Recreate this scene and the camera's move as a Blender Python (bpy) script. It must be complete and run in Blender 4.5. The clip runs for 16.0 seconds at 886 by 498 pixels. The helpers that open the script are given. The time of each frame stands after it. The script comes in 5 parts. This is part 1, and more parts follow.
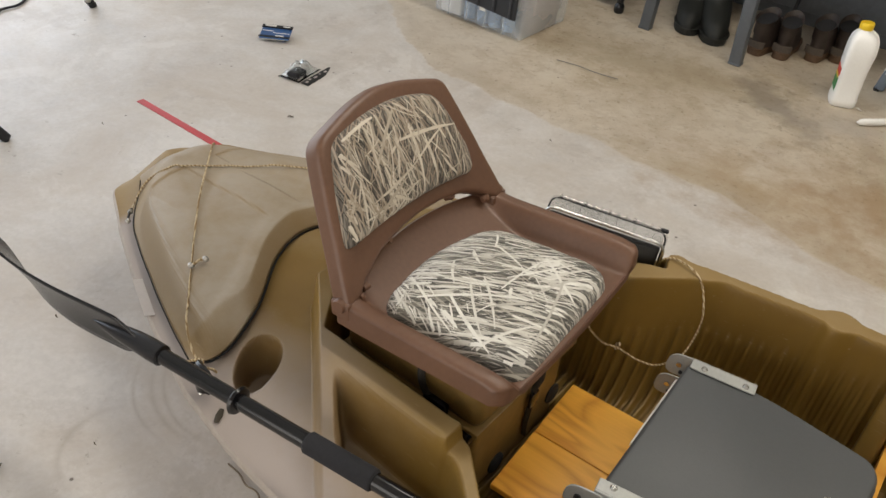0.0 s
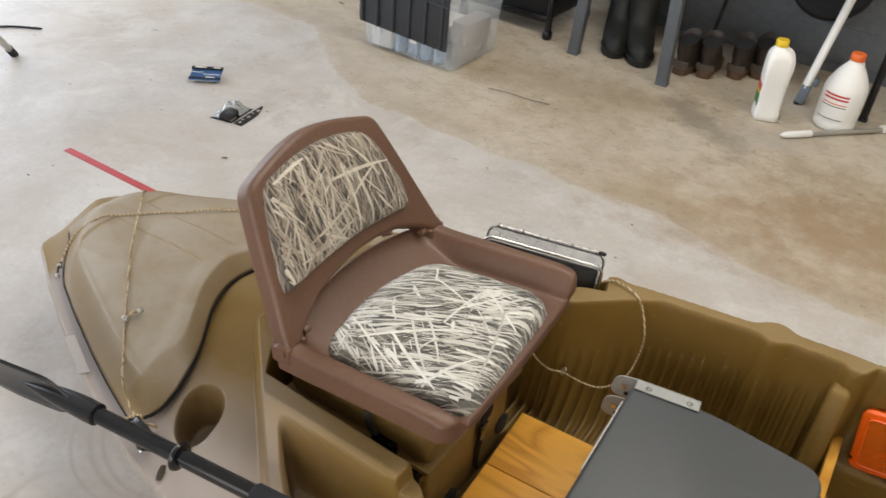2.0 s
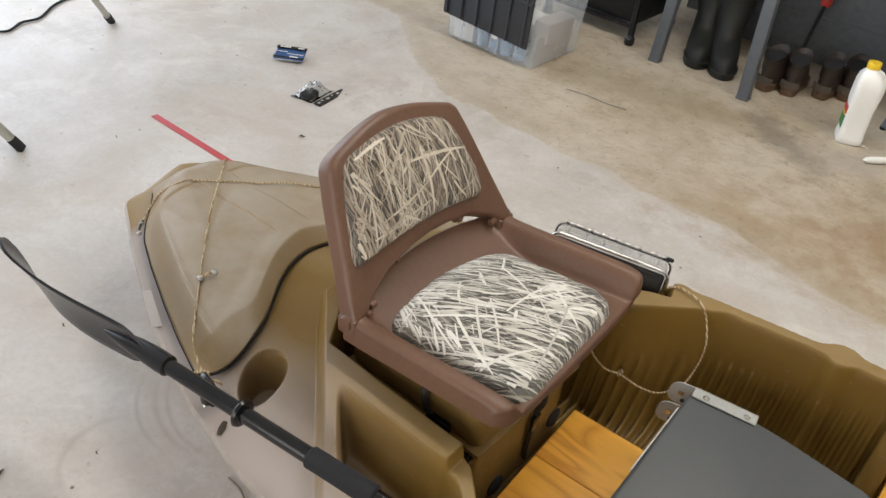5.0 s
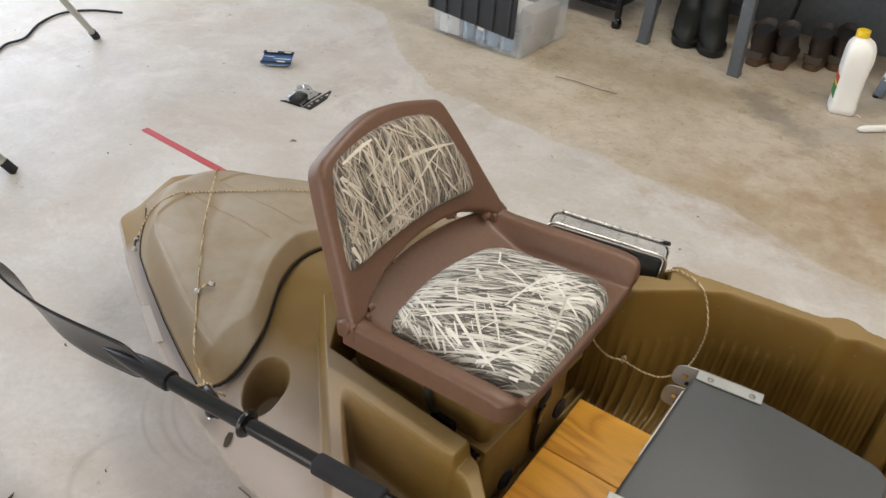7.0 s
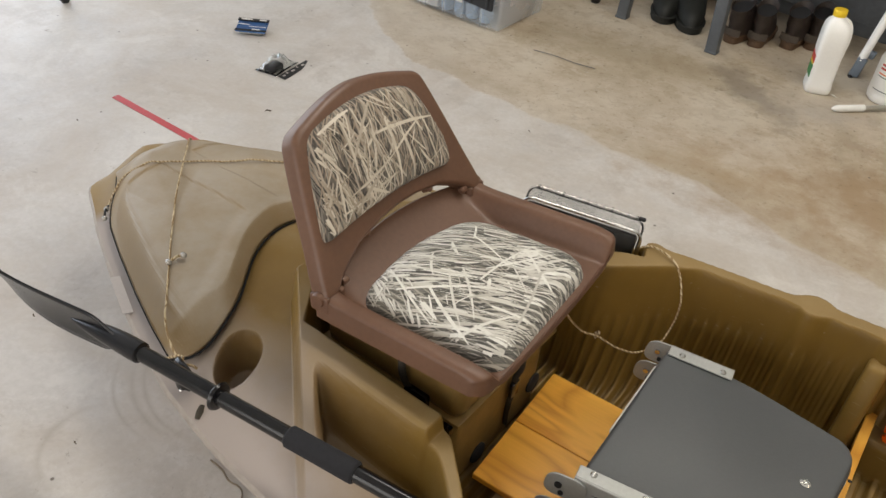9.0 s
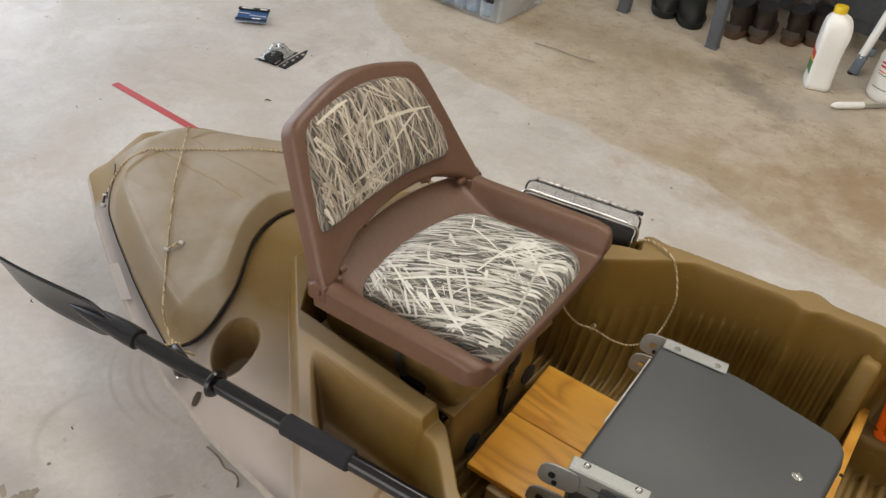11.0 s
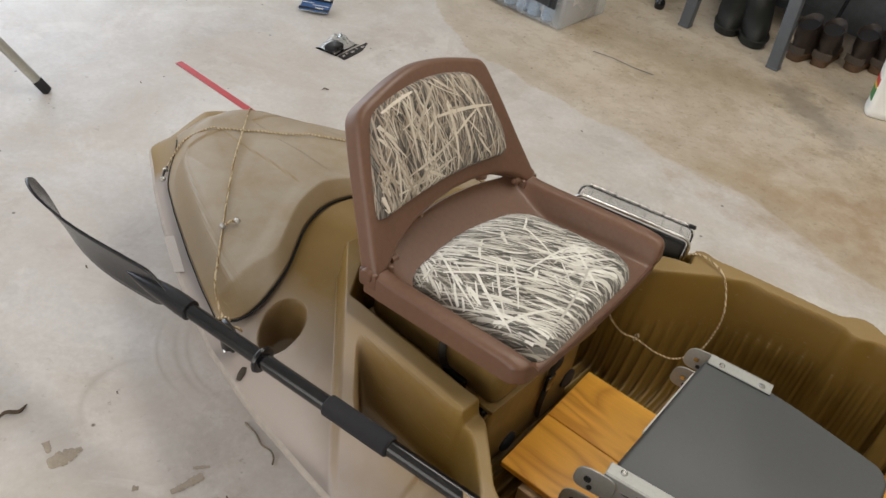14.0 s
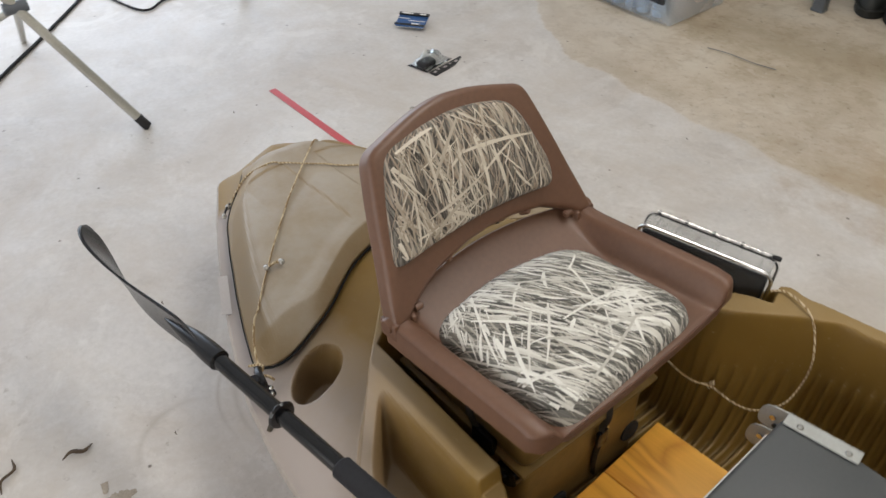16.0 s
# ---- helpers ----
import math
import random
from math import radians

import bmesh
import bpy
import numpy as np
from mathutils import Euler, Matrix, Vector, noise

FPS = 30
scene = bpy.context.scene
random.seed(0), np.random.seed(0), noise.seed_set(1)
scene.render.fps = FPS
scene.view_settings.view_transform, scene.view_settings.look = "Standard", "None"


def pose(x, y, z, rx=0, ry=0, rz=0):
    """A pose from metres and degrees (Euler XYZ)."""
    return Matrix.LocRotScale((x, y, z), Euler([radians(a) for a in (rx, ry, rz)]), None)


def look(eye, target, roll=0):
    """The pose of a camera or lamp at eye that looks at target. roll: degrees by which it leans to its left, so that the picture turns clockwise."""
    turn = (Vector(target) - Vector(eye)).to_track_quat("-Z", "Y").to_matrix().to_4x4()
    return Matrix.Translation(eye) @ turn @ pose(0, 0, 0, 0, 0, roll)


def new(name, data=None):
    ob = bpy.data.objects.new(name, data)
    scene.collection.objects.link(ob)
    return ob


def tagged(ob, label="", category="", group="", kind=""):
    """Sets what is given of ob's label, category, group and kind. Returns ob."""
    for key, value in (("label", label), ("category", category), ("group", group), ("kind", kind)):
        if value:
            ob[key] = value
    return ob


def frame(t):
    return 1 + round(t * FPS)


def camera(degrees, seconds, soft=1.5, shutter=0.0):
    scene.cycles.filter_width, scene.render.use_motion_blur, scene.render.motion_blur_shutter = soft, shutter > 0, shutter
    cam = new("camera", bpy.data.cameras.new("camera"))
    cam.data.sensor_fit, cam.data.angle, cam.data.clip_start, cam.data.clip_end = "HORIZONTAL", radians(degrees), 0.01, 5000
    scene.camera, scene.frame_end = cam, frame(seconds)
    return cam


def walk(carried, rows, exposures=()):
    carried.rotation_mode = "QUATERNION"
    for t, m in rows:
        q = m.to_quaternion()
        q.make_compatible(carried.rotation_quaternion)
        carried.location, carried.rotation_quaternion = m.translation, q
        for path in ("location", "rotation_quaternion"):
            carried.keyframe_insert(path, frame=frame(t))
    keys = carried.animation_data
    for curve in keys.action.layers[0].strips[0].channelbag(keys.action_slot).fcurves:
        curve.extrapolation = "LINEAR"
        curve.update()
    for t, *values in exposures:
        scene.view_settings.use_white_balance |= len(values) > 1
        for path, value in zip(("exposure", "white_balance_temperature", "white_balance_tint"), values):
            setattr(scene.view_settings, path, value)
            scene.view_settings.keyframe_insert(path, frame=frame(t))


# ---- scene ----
cam = camera(58.2, 16.0, 1.5, 0.4)
PATH = [
    (0, (0.049, 0.088, 1.215), (-0.872, 1.38, -0.003), 6.2),
    (0.5, (0.053, 0.087, 1.215), (-0.849, 1.401, 0.007), 7.4),
    (1, (0.062, 0.103, 1.206), (-0.733, 1.435, -0.056), 7.8),
    (1.5, (0.062, 0.113, 1.207), (-0.679, 1.467, -0.065), 6.4),
    (2, (0.053, 0.104, 1.223), (-0.791, 1.505, 0.072), 5.4),
    (2.5, (0.053, 0.086, 1.217), (-0.851, 1.432, 0.046), 6.3),
    (3, (0.059, 0.081, 1.218), (-0.87, 1.407, 0.043), 6.4),
    (3.5, (0.06, 0.077, 1.215), (-0.865, 1.399, 0.034), 7.1),
    (4, (0.06, 0.071, 1.22), (-0.904, 1.376, 0.049), 8.5),
    (4.5, (0.054, 0.071, 1.217), (-0.905, 1.379, 0.047), 8.3),
    (7, (0.059, 0.085, 1.222), (-0.895, 1.386, 0.04), 4.1),
    (7.5, (0.06, 0.088, 1.218), (-0.86, 1.39, 0.009), 4.6),
    (8, (0.051, 0.085, 1.216), (-0.846, 1.379, -0.018), 6.0),
    (8.5, (0.052, 0.088, 1.216), (-0.839, 1.389, -0.014), 6.3),
    (9, (0.056, 0.091, 1.217), (-0.823, 1.4, -0.013), 6.2),
    (11.3, (0.062, 0.087, 1.218), (-0.805, 1.39, -0.028), 7.1),
    (11.5, (0.064, 0.091, 1.218), (-0.8, 1.395, -0.028), 7.0),
    (12, (0.062, 0.087, 1.219), (-0.803, 1.397, -0.021), 7.1),
    (12.5, (0.061, 0.08, 1.218), (-0.819, 1.38, -0.021), 7.1),
    (13, (0.059, 0.072, 1.216), (-0.85, 1.346, -0.03), 8.0),
    (13.5, (0.055, 0.064, 1.214), (-0.871, 1.327, -0.03), 8.9),
    (14, (0.05, 0.06, 1.212), (-0.887, 1.309, -0.038), 9.6),
    (14.5, (0.02, 0.054, 1.2), (-0.93, 1.34, -0.001), 10.3),
    (15, (0.032, 0.084, 1.209), (-0.945, 1.267, -0.073), 6.7),
    (15.5, (0.062, 0.164, 1.212), (-1.031, 1.248, -0.065), 0.2),
    (16, (0.096, 0.281, 1.22), (-1.103, 1.244, -0.059), -0.7),
]
LIGHTNESS = [(0.0, -0.10, 6620, 10), (1.1, -0.09, 6640, 10), (1.5, 0.06, 6490, 10), (2.0, 0.10, 6330, 10), (4.5, 0.10, 6330, 10), (7.0, 0.09, 6380, 10), (8.0, -0.03, 6500, 10), (11.5, -0.02, 6480, 10),
             (14.0, -0.03, 6420, 10), (15.0, -0.03, 6350, 10), (16.0, -0.06, 6200, 10)]
walk(cam, [(t, look(eye, target, roll)) for t, eye, target, roll in PATH], exposures=LIGHTNESS)

# ---- world and light ----
YC = 0.945          # the boat's centre line
world = bpy.data.worlds.new("sky")
scene.world = world
world.use_nodes = True
wn = world.node_tree
sky = wn.nodes.new("ShaderNodeTexSky")
sky.sky_type = "NISHITA"
sky.sun_disc = False
sky.sun_elevation, sky.sun_rotation = radians(48), radians(250)
wn.nodes["Background"].inputs["Strength"].default_value = 0.12
wn.links.new(sky.outputs[0], wn.nodes["Background"].inputs["Color"])


def lamp(name, kind, energy, m, color=(1, 1, 1)):
    data = bpy.data.lights.new(name, kind)
    data.energy, data.color = energy, color
    ob = new(name, data)
    ob.matrix_world = m
    return data


def opening(name, energy, m, color, wide, high):
    data = lamp(name, "AREA", energy, m, color)
    data.shape, data.size, data.size_y = "RECTANGLE", wide, high


lamp("sun", "SUN", 1.2, look((-6, -2, 7), (0, 0, 0)), (1.0, 0.96, 0.9)).angle = radians(12)
# daylight from the west door, with an added fill at an unseen south opening
opening("door_daylight", 78, look((-4.55, 0.6, 1.25), (0, 0.9, 0.5)), (0.88, 0.945, 1.03), 4.6, 2.2)
opening("side_fill", 68, look((0.0, -2.55, 1.25), (0, 1.0, 0.5)), (1.05, 0.95, 0.83), 3.9, 2.1)
# the two twin-tube ceiling fittings
for fx, tint in ((-0.6, (1.0, 0.94, 0.85)), (1.5, (1.0, 0.91, 0.75))):
    opening("tube_light", 29, look((fx, 1.9, 2.69), (fx, 1.9, 0)), tint, 1.8, 0.5)
scene.view_settings.exposure = 0.0

# ---- materials ----


def mat(name, rough=0.6, metal=0.0):
    m = bpy.data.materials.new(name)
    m.use_nodes = True
    b = m.node_tree.nodes["Principled BSDF"]
    b.inputs["Roughness"].default_value = rough
    b.inputs["Metallic"].default_value = metal
    return m, m.node_tree, b


def coords(t, kind="Object", scale=(1, 1, 1), rot=0.0):
    c = t.nodes.new("ShaderNodeTexCoord")
    mp = t.nodes.new("ShaderNodeMapping")
    mp.inputs["Scale"].default_value = scale
    mp.inputs["Rotation"].default_value = (0, 0, rot)
    t.links.new(c.outputs[kind], mp.inputs["Vector"])
    return mp.outputs[0]


def tex(t, kind, vec, **ins):
    n = t.nodes.new(kind)
    t.links.new(vec, n.inputs["Vector"])
    for k, v in ins.items():
        n.inputs[k.replace("_", " ")].default_value = v
    return n


def ramp(t, fac, stops):
    r = t.nodes.new("ShaderNodeValToRGB")
    e = r.color_ramp.elements
    while len(e) < len(stops):
        e.new(0.5)
    for el, (p, c) in zip(e, stops):
        el.position = p
        el.color = (*c, 1) if len(c) == 3 else c
    t.links.new(fac, r.inputs[0])
    return r.outputs[0]


def mix(t, fac, a, b, mode="MIX"):
    n = t.nodes.new("ShaderNodeMix")
    n.data_type, n.blend_type = "RGBA", mode
    for sock, val in ((n.inputs[0], fac), (n.inputs[6], a), (n.inputs[7], b)):
        if isinstance(val, (int, float)):
            sock.default_value = val
        elif isinstance(val, tuple):
            sock.default_value = (*val, 1)
        else:
            t.links.new(val, sock)
    return n.outputs[2]


def calc(t, op, a, b=0.0, clamp=False):
    n = t.nodes.new("ShaderNodeMath")
    n.operation, n.use_clamp = op, clamp
    for sock, val in ((n.inputs[0], a), (n.inputs[1], b)):
        if isinstance(val, (int, float)):
            sock.default_value = val
        else:
            t.links.new(val, sock)
    return n.outputs[0]


def bump(t, b, height, strength=0.3, distance=0.002):
    n = t.nodes.new("ShaderNodeBump")
    n.inputs["Strength"].default_value, n.inputs["Distance"].default_value = strength, distance
    t.links.new(height, n.inputs["Height"])
    t.links.new(n.outputs[0], b.inputs["Normal"])


def plain(name, color, rough=0.5, metal=0.0, vary=0.25, scale=30.0, relief=0.15, depth=0.001, dark=None):
    """A surface of one colour with blotches at two scales, uneven gloss and fine relief."""
    m, t, b = mat(name, rough, metal)
    v = coords(t)
    n1 = tex(t, "ShaderNodeTexNoise", v, Scale=scale * 0.2, Detail=4.0)
    n2 = tex(t, "ShaderNodeTexNoise", v, Scale=scale * 6, Detail=3.0)
    lo = dark or tuple(c * (1 - vary) for c in color)
    hi = tuple(min(1, c * (1 + vary * 0.5)) for c in color)
    c1 = ramp(t, n1.outputs[0], [(0.3, lo), (0.7, hi)])
    c2 = mix(t, 0.35, c1, ramp(t, n2.outputs[0], [(0.35, lo), (0.65, hi)]))
    t.links.new(c2, b.inputs["Base Color"])
    r = calc(t, "MULTIPLY_ADD", n1.outputs[0], 0.25)
    t.nodes[-1].inputs[2].default_value = max(0.05, rough - 0.12)
    t.links.new(r, b.inputs["Roughness"])
    bump(t, b, n2.outputs[0], relief, depth)
    return m


def boat_plastic(name, dusty, pale=(0.34, 0.285, 0.19), scuffed=False, cling=3.0, worn_gleam=0.22):
    m, t, b = mat(name, 0.42)
    v = coords(t)
    big = tex(t, "ShaderNodeTexNoise", v, Scale=4.0, Detail=5.0, Roughness=0.6)
    fine = tex(t, "ShaderNodeTexNoise", v, Scale=420.0, Detail=2.0)
    dust = tex(t, "ShaderNodeTexNoise", v, Scale=9.0, Detail=8.0, Roughness=0.7)
    b.inputs["Specular IOR Level"].default_value = 0.24
    c = ramp(t, big.outputs[0], [(0.3, (0.172, 0.099, 0.019)), (0.7, (0.217, 0.131, 0.030))])
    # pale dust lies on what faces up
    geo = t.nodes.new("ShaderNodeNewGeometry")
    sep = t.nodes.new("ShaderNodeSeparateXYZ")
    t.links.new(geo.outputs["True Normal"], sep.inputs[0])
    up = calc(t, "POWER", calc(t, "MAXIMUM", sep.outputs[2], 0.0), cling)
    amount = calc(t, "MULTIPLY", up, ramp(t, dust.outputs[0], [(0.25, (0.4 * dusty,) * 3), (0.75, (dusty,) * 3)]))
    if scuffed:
        # grey on the near side deck: drag scuffs, with sky sheen put into the colour
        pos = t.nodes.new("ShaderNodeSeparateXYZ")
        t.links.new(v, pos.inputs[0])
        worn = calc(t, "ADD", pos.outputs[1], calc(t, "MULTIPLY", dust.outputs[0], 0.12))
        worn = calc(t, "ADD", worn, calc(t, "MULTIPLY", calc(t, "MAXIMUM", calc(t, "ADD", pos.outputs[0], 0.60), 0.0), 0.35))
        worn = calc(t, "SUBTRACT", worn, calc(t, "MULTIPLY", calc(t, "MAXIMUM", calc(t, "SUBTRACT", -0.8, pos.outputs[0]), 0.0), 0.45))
        # held off at the bow corner, which stays dark olive
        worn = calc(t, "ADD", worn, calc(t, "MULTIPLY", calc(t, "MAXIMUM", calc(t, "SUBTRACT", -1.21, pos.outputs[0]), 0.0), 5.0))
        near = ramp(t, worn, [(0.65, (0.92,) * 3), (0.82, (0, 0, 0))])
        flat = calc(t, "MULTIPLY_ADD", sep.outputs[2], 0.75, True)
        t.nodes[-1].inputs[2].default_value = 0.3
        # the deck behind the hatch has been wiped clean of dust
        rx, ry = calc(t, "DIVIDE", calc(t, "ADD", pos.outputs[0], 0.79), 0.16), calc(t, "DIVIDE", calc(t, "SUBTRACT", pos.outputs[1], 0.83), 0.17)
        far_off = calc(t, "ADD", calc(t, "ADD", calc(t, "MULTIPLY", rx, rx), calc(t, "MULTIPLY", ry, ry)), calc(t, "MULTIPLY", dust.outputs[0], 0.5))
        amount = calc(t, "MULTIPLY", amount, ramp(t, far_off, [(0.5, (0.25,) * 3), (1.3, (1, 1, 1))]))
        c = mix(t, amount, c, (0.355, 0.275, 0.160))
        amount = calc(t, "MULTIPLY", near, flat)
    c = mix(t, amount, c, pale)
    scr = tex(t, "ShaderNodeTexNoise", coords(t, scale=(6, 90, 90), rot=0.6), Scale=4.0, Detail=3.0)
    c = mix(t, ramp(t, scr.outputs[0], [(0.68, (0, 0, 0)), (0.76, (0.3, 0.3, 0.3))]), c, (0.40, 0.34, 0.24))
    # pale on the sharp edges: rubbed wear, with crest highlights put into the colour
    gleam_mask = calc(t, "MULTIPLY", ramp(t, geo.outputs["Pointiness"], [(0.545, (0, 0, 0)), (0.63, (worn_gleam,) * 3)]), ramp(t, dust.outputs[0], [(0.35, (0.3,) * 3), (0.6, (1, 1, 1))]))
    c = mix(t, gleam_mask, c, (0.42, 0.36, 0.27))
    t.links.new(c, b.inputs["Base Color"])
    t.links.new(ramp(t, dust.outputs[0], [(0.3, (0.36,) * 3), (0.7, (0.55,) * 3)]), b.inputs["Roughness"])
    bump(t, b, fine.outputs[0], 0.25, 0.0006)
    return m


def concrete():
    m, t, b = mat("concrete", 0.55)
    v = coords(t)

    def noise(scale, detail=8.0, rough=0.65, twist=0.0):
        return tex(t, "ShaderNodeTexNoise", v, Scale=scale, Detail=detail, Roughness=rough, Distortion=twist).outputs[0]

    def level(fac, *stops):
        return ramp(t, fac, [(p, (q, q, q)) for p, q in stops])

    sep = t.nodes.new("ShaderNodeSeparateXYZ")
    t.links.new(v, sep.inputs[0])
    px, py = sep.outputs[0], sep.outputs[1]
    ragged = noise(7.0, 9.0, 0.7)
    blotch = noise(2.1, 9.0, 0.68)

    def patch(cx, cy, angle, long_, wide, rim=0.5):
        """1 in the middle of a ragged oval patch, 0 outside it."""
        mp = t.nodes.new("ShaderNodeMapping")
        mp.vector_type = "TEXTURE"
        mp.inputs["Location"].default_value = (cx, cy, 0)
        mp.inputs["Rotation"].default_value = (0, 0, radians(angle))
        mp.inputs["Scale"].default_value = (long_, wide, 1)
        t.links.new(v, mp.inputs["Vector"])
        far = t.nodes.new("ShaderNodeVectorMath")
        far.operation = "LENGTH"
        t.links.new(mp.outputs[0], far.inputs[0])
        d = calc(t, "ADD", far.outputs["Value"], calc(t, "MULTIPLY", calc(t, "SUBTRACT", ragged, 0.5), 2.2))
        return level(d, (max(0.0, 1 - rim), 1.0), (1.0, 0.0))

    big, mid, fine = noise(0.9, 8.0, 0.62), noise(5.0, 8.0, 0.66), noise(70.0, 6.0, 0.7)
    # trowelled grey cement
    c = ramp(t, mid, [(0.30, (0.455, 0.430, 0.402)), (0.52, (0.555, 0.527, 0.495)), (0.75, (0.620, 0.590, 0.560))])
    c = mix(t, 0.30, c, ramp(t, fine, [(0.3, (0.37, 0.35, 0.33)), (0.7, (0.64, 0.62, 0.60))]))
    # warm dust in broad drifts, and rubbed grey smudges with sharp edges
    c = mix(t, level(noise(2.3, 9.0, 0.74, 0.5), (0.42, 0.0), (0.66, 0.75)), c, (0.435, 0.380, 0.318))
    c = mix(t, level(noise(3.1, 10.0, 0.76, 0.3), (0.555, 0.0), (0.60, 0.30), (0.70, 0.55)), c, (0.365, 0.325, 0.285))
    c = mix(t, level(noise(3.7, 9.0, 0.7, 0.8), (0.56, 0.0), (0.64, 0.40)), c, (0.66, 0.635, 0.60))
    # the brown-stained half towards the shelves: its edge wanders and is sharp in places
    line = level(calc(t, "MULTIPLY", calc(t, "ADD", px, 2.2), 1 / 2.6), (0.0, 0.60), (0.12, 0.34), (0.198, 0.222), (0.252, 0.158), (0.310, 0.167), (0.351, 0.140), (0.396, 0.159), (0.451, 0.129), (0.512, 0.160), (0.563, 0.134), (0.612, 0.145), (0.669, 0.160), (0.742, 0.093), (0.797, 0.050), (0.846, 0.040), (1.0, 0.02))
    inward = calc(t, "SUBTRACT", calc(t, "SUBTRACT", py, 2.0), line)
    inward = calc(t, "ADD", inward, calc(t, "MULTIPLY", calc(t, "SUBTRACT", ragged, 0.5), 0.11))
    stained = level(inward, (0.0, 0.0), (0.010, 0.74), (0.10, 0.84), (0.40, 0.94), (0.8, 1.0))
    stained = calc(t, "MULTIPLY", stained, level(big, (0.3, 0.72), (0.6, 1.0)))
    brown = ramp(t, blotch, [(0.32, (0.315, 0.245, 0.160)), (0.42, (0.430, 0.355, 0.255)), (0.52, (0.520, 0.447, 0.345)), (0.66, (0.565, 0.505, 0.412))])
    brown = mix(t, level(noise(11.0, 9.0, 0.72, 0.3), (0.50, 0.0), (0.57, 0.34), (0.70, 0.55)), brown, (0.335, 0.255, 0.160))
    brown = mix(t, level(noise(8.0, 9.0, 0.7, 0.4), (0.56, 0.0), (0.62, 0.45)), brown, (0.585, 0.530, 0.445))
    # a darker drift of silt just inside the edge, and trodden dark spots
    silt = calc(t, "MULTIPLY", level(inward, (0.0, 0.0), (0.02, 0.5), (0.07, 0.75), (0.16, 0.1), (0.3, 0.0)), level(noise(4.3, 8.0, 0.7), (0.40, 0.0), (0.56, 1.0)))
    brown = mix(t, silt, brown, (0.345, 0.272, 0.180))
    dab = calc(t, "MULTIPLY", level(noise(19.0, 5.0, 0.6), (0.60, 0.0), (0.67, 0.75)), level(noise(1.9, 3.0, 0.5), (0.44, 0.15), (0.58, 1.0)))
    brown = mix(t, dab, brown, (0.245, 0.190, 0.128))
    c = mix(t, stained, c, brown)
    # olive dirt between tub and table, red-brown dirt beside the boat, dark oil by the table leg
    c = mix(t, calc(t, "MULTIPLY", patch(-1.00, 2.83, 12, 0.62, 0.24, 0.8), 0.55), c, (0.30, 0.235, 0.145))
    # the red-brown patch also paints the floor's falloff of light to the right
    c = mix(t, calc(t, "MULTIPLY", patch(0.22, 2.46, 16, 1.0, 0.42, 0.8), 0.78), c, (0.305, 0.205, 0.112))
    c = mix(t, calc(t, "MULTIPLY", patch(-0.55, 2.22, 10, 0.42, 0.12, 0.8), 0.34), c, (0.37, 0.285, 0.175))
    c = mix(t, calc(t, "MULTIPLY", patch(-0.58, 2.885, -41, 0.34, 0.11, 0.7), 0.62), c, (0.20, 0.165, 0.13))
    c = mix(t, calc(t, "MULTIPLY", patch(-0.36, 2.90, 30, 0.30, 0.16, 0.9), 0.5), c, (0.33, 0.295, 0.26))
    # fine dark grit trodden into the stained half
    grit = calc(t, "MULTIPLY", level(noise(48.0, 6.0, 0.7), (0.57, 0.0), (0.66, 0.75)), level(blotch, (0.38, 1.0), (0.62, 0.25)))
    c = mix(t, calc(t, "MULTIPLY", grit, stained), c, (0.19, 0.135, 0.075))
    # curved scuffs where the hull was swung round
    for cx, cy, r, w, dx, dy in ((-0.903, 0.495, 0.107, 0.010, -0.85, -0.5), (-0.884, 0.771, 0.186, 0.009, -0.3, -0.95), (-0.860, 0.805, 0.205, 0.007, -0.3, -0.95), (-0.90, 0.745, 0.19, 0.006, -0.4, -0.9)):
        far = t.nodes.new("ShaderNodeVectorMath")
        far.operation = "DISTANCE"
        t.links.new(v, far.inputs[0])
        far.inputs[1].default_value = (cx, cy, 0.0)
        ring = level(calc(t, "ABSOLUTE", calc(t, "SUBTRACT", far.outputs["Value"], r)), (0.0, 0.55), (w, 0.0))
        facing = calc(t, "ADD", calc(t, "MULTIPLY", calc(t, "SUBTRACT", px, cx), dx / r), calc(t, "MULTIPLY", calc(t, "SUBTRACT", py, cy), dy / r))
        ring = calc(t, "MULTIPLY", ring, level(facing, (0.35 if r < 0.15 else 0.80, 0.0), (0.97, 1.0)))
        c = mix(t, calc(t, "MULTIPLY", ring, level(fine, (0.3, 0.25), (0.6, 1.0))), c, (0.32, 0.275, 0.225))
    # clusters of small dark scuffs and single specks
    spot = calc(t, "MULTIPLY", level(noise(26.0, 8.0, 0.72), (0.60, 0.0), (0.68, 0.8)), level(noise(1.6, 4.0, 0.6), (0.50, 0.0), (0.64, 1.0)))
    c = mix(t, spot, c, (0.22, 0.185, 0.14))
    speck = tex(t, "ShaderNodeTexVoronoi", v, Scale=11.0)
    c = mix(t, level(speck.outputs["Distance"], (0.028, 0.9), (0.055, 0.0)), c, (0.10, 0.08, 0.065))
    t.links.new(c, b.inputs["Base Color"])
    t.links.new(level(big, (0.3, 0.38), (0.7, 0.60)), b.inputs["Roughness"])
    bump(t, b, mix(t, 0.5, fine, mid), 0.25, 0.004)
    return m


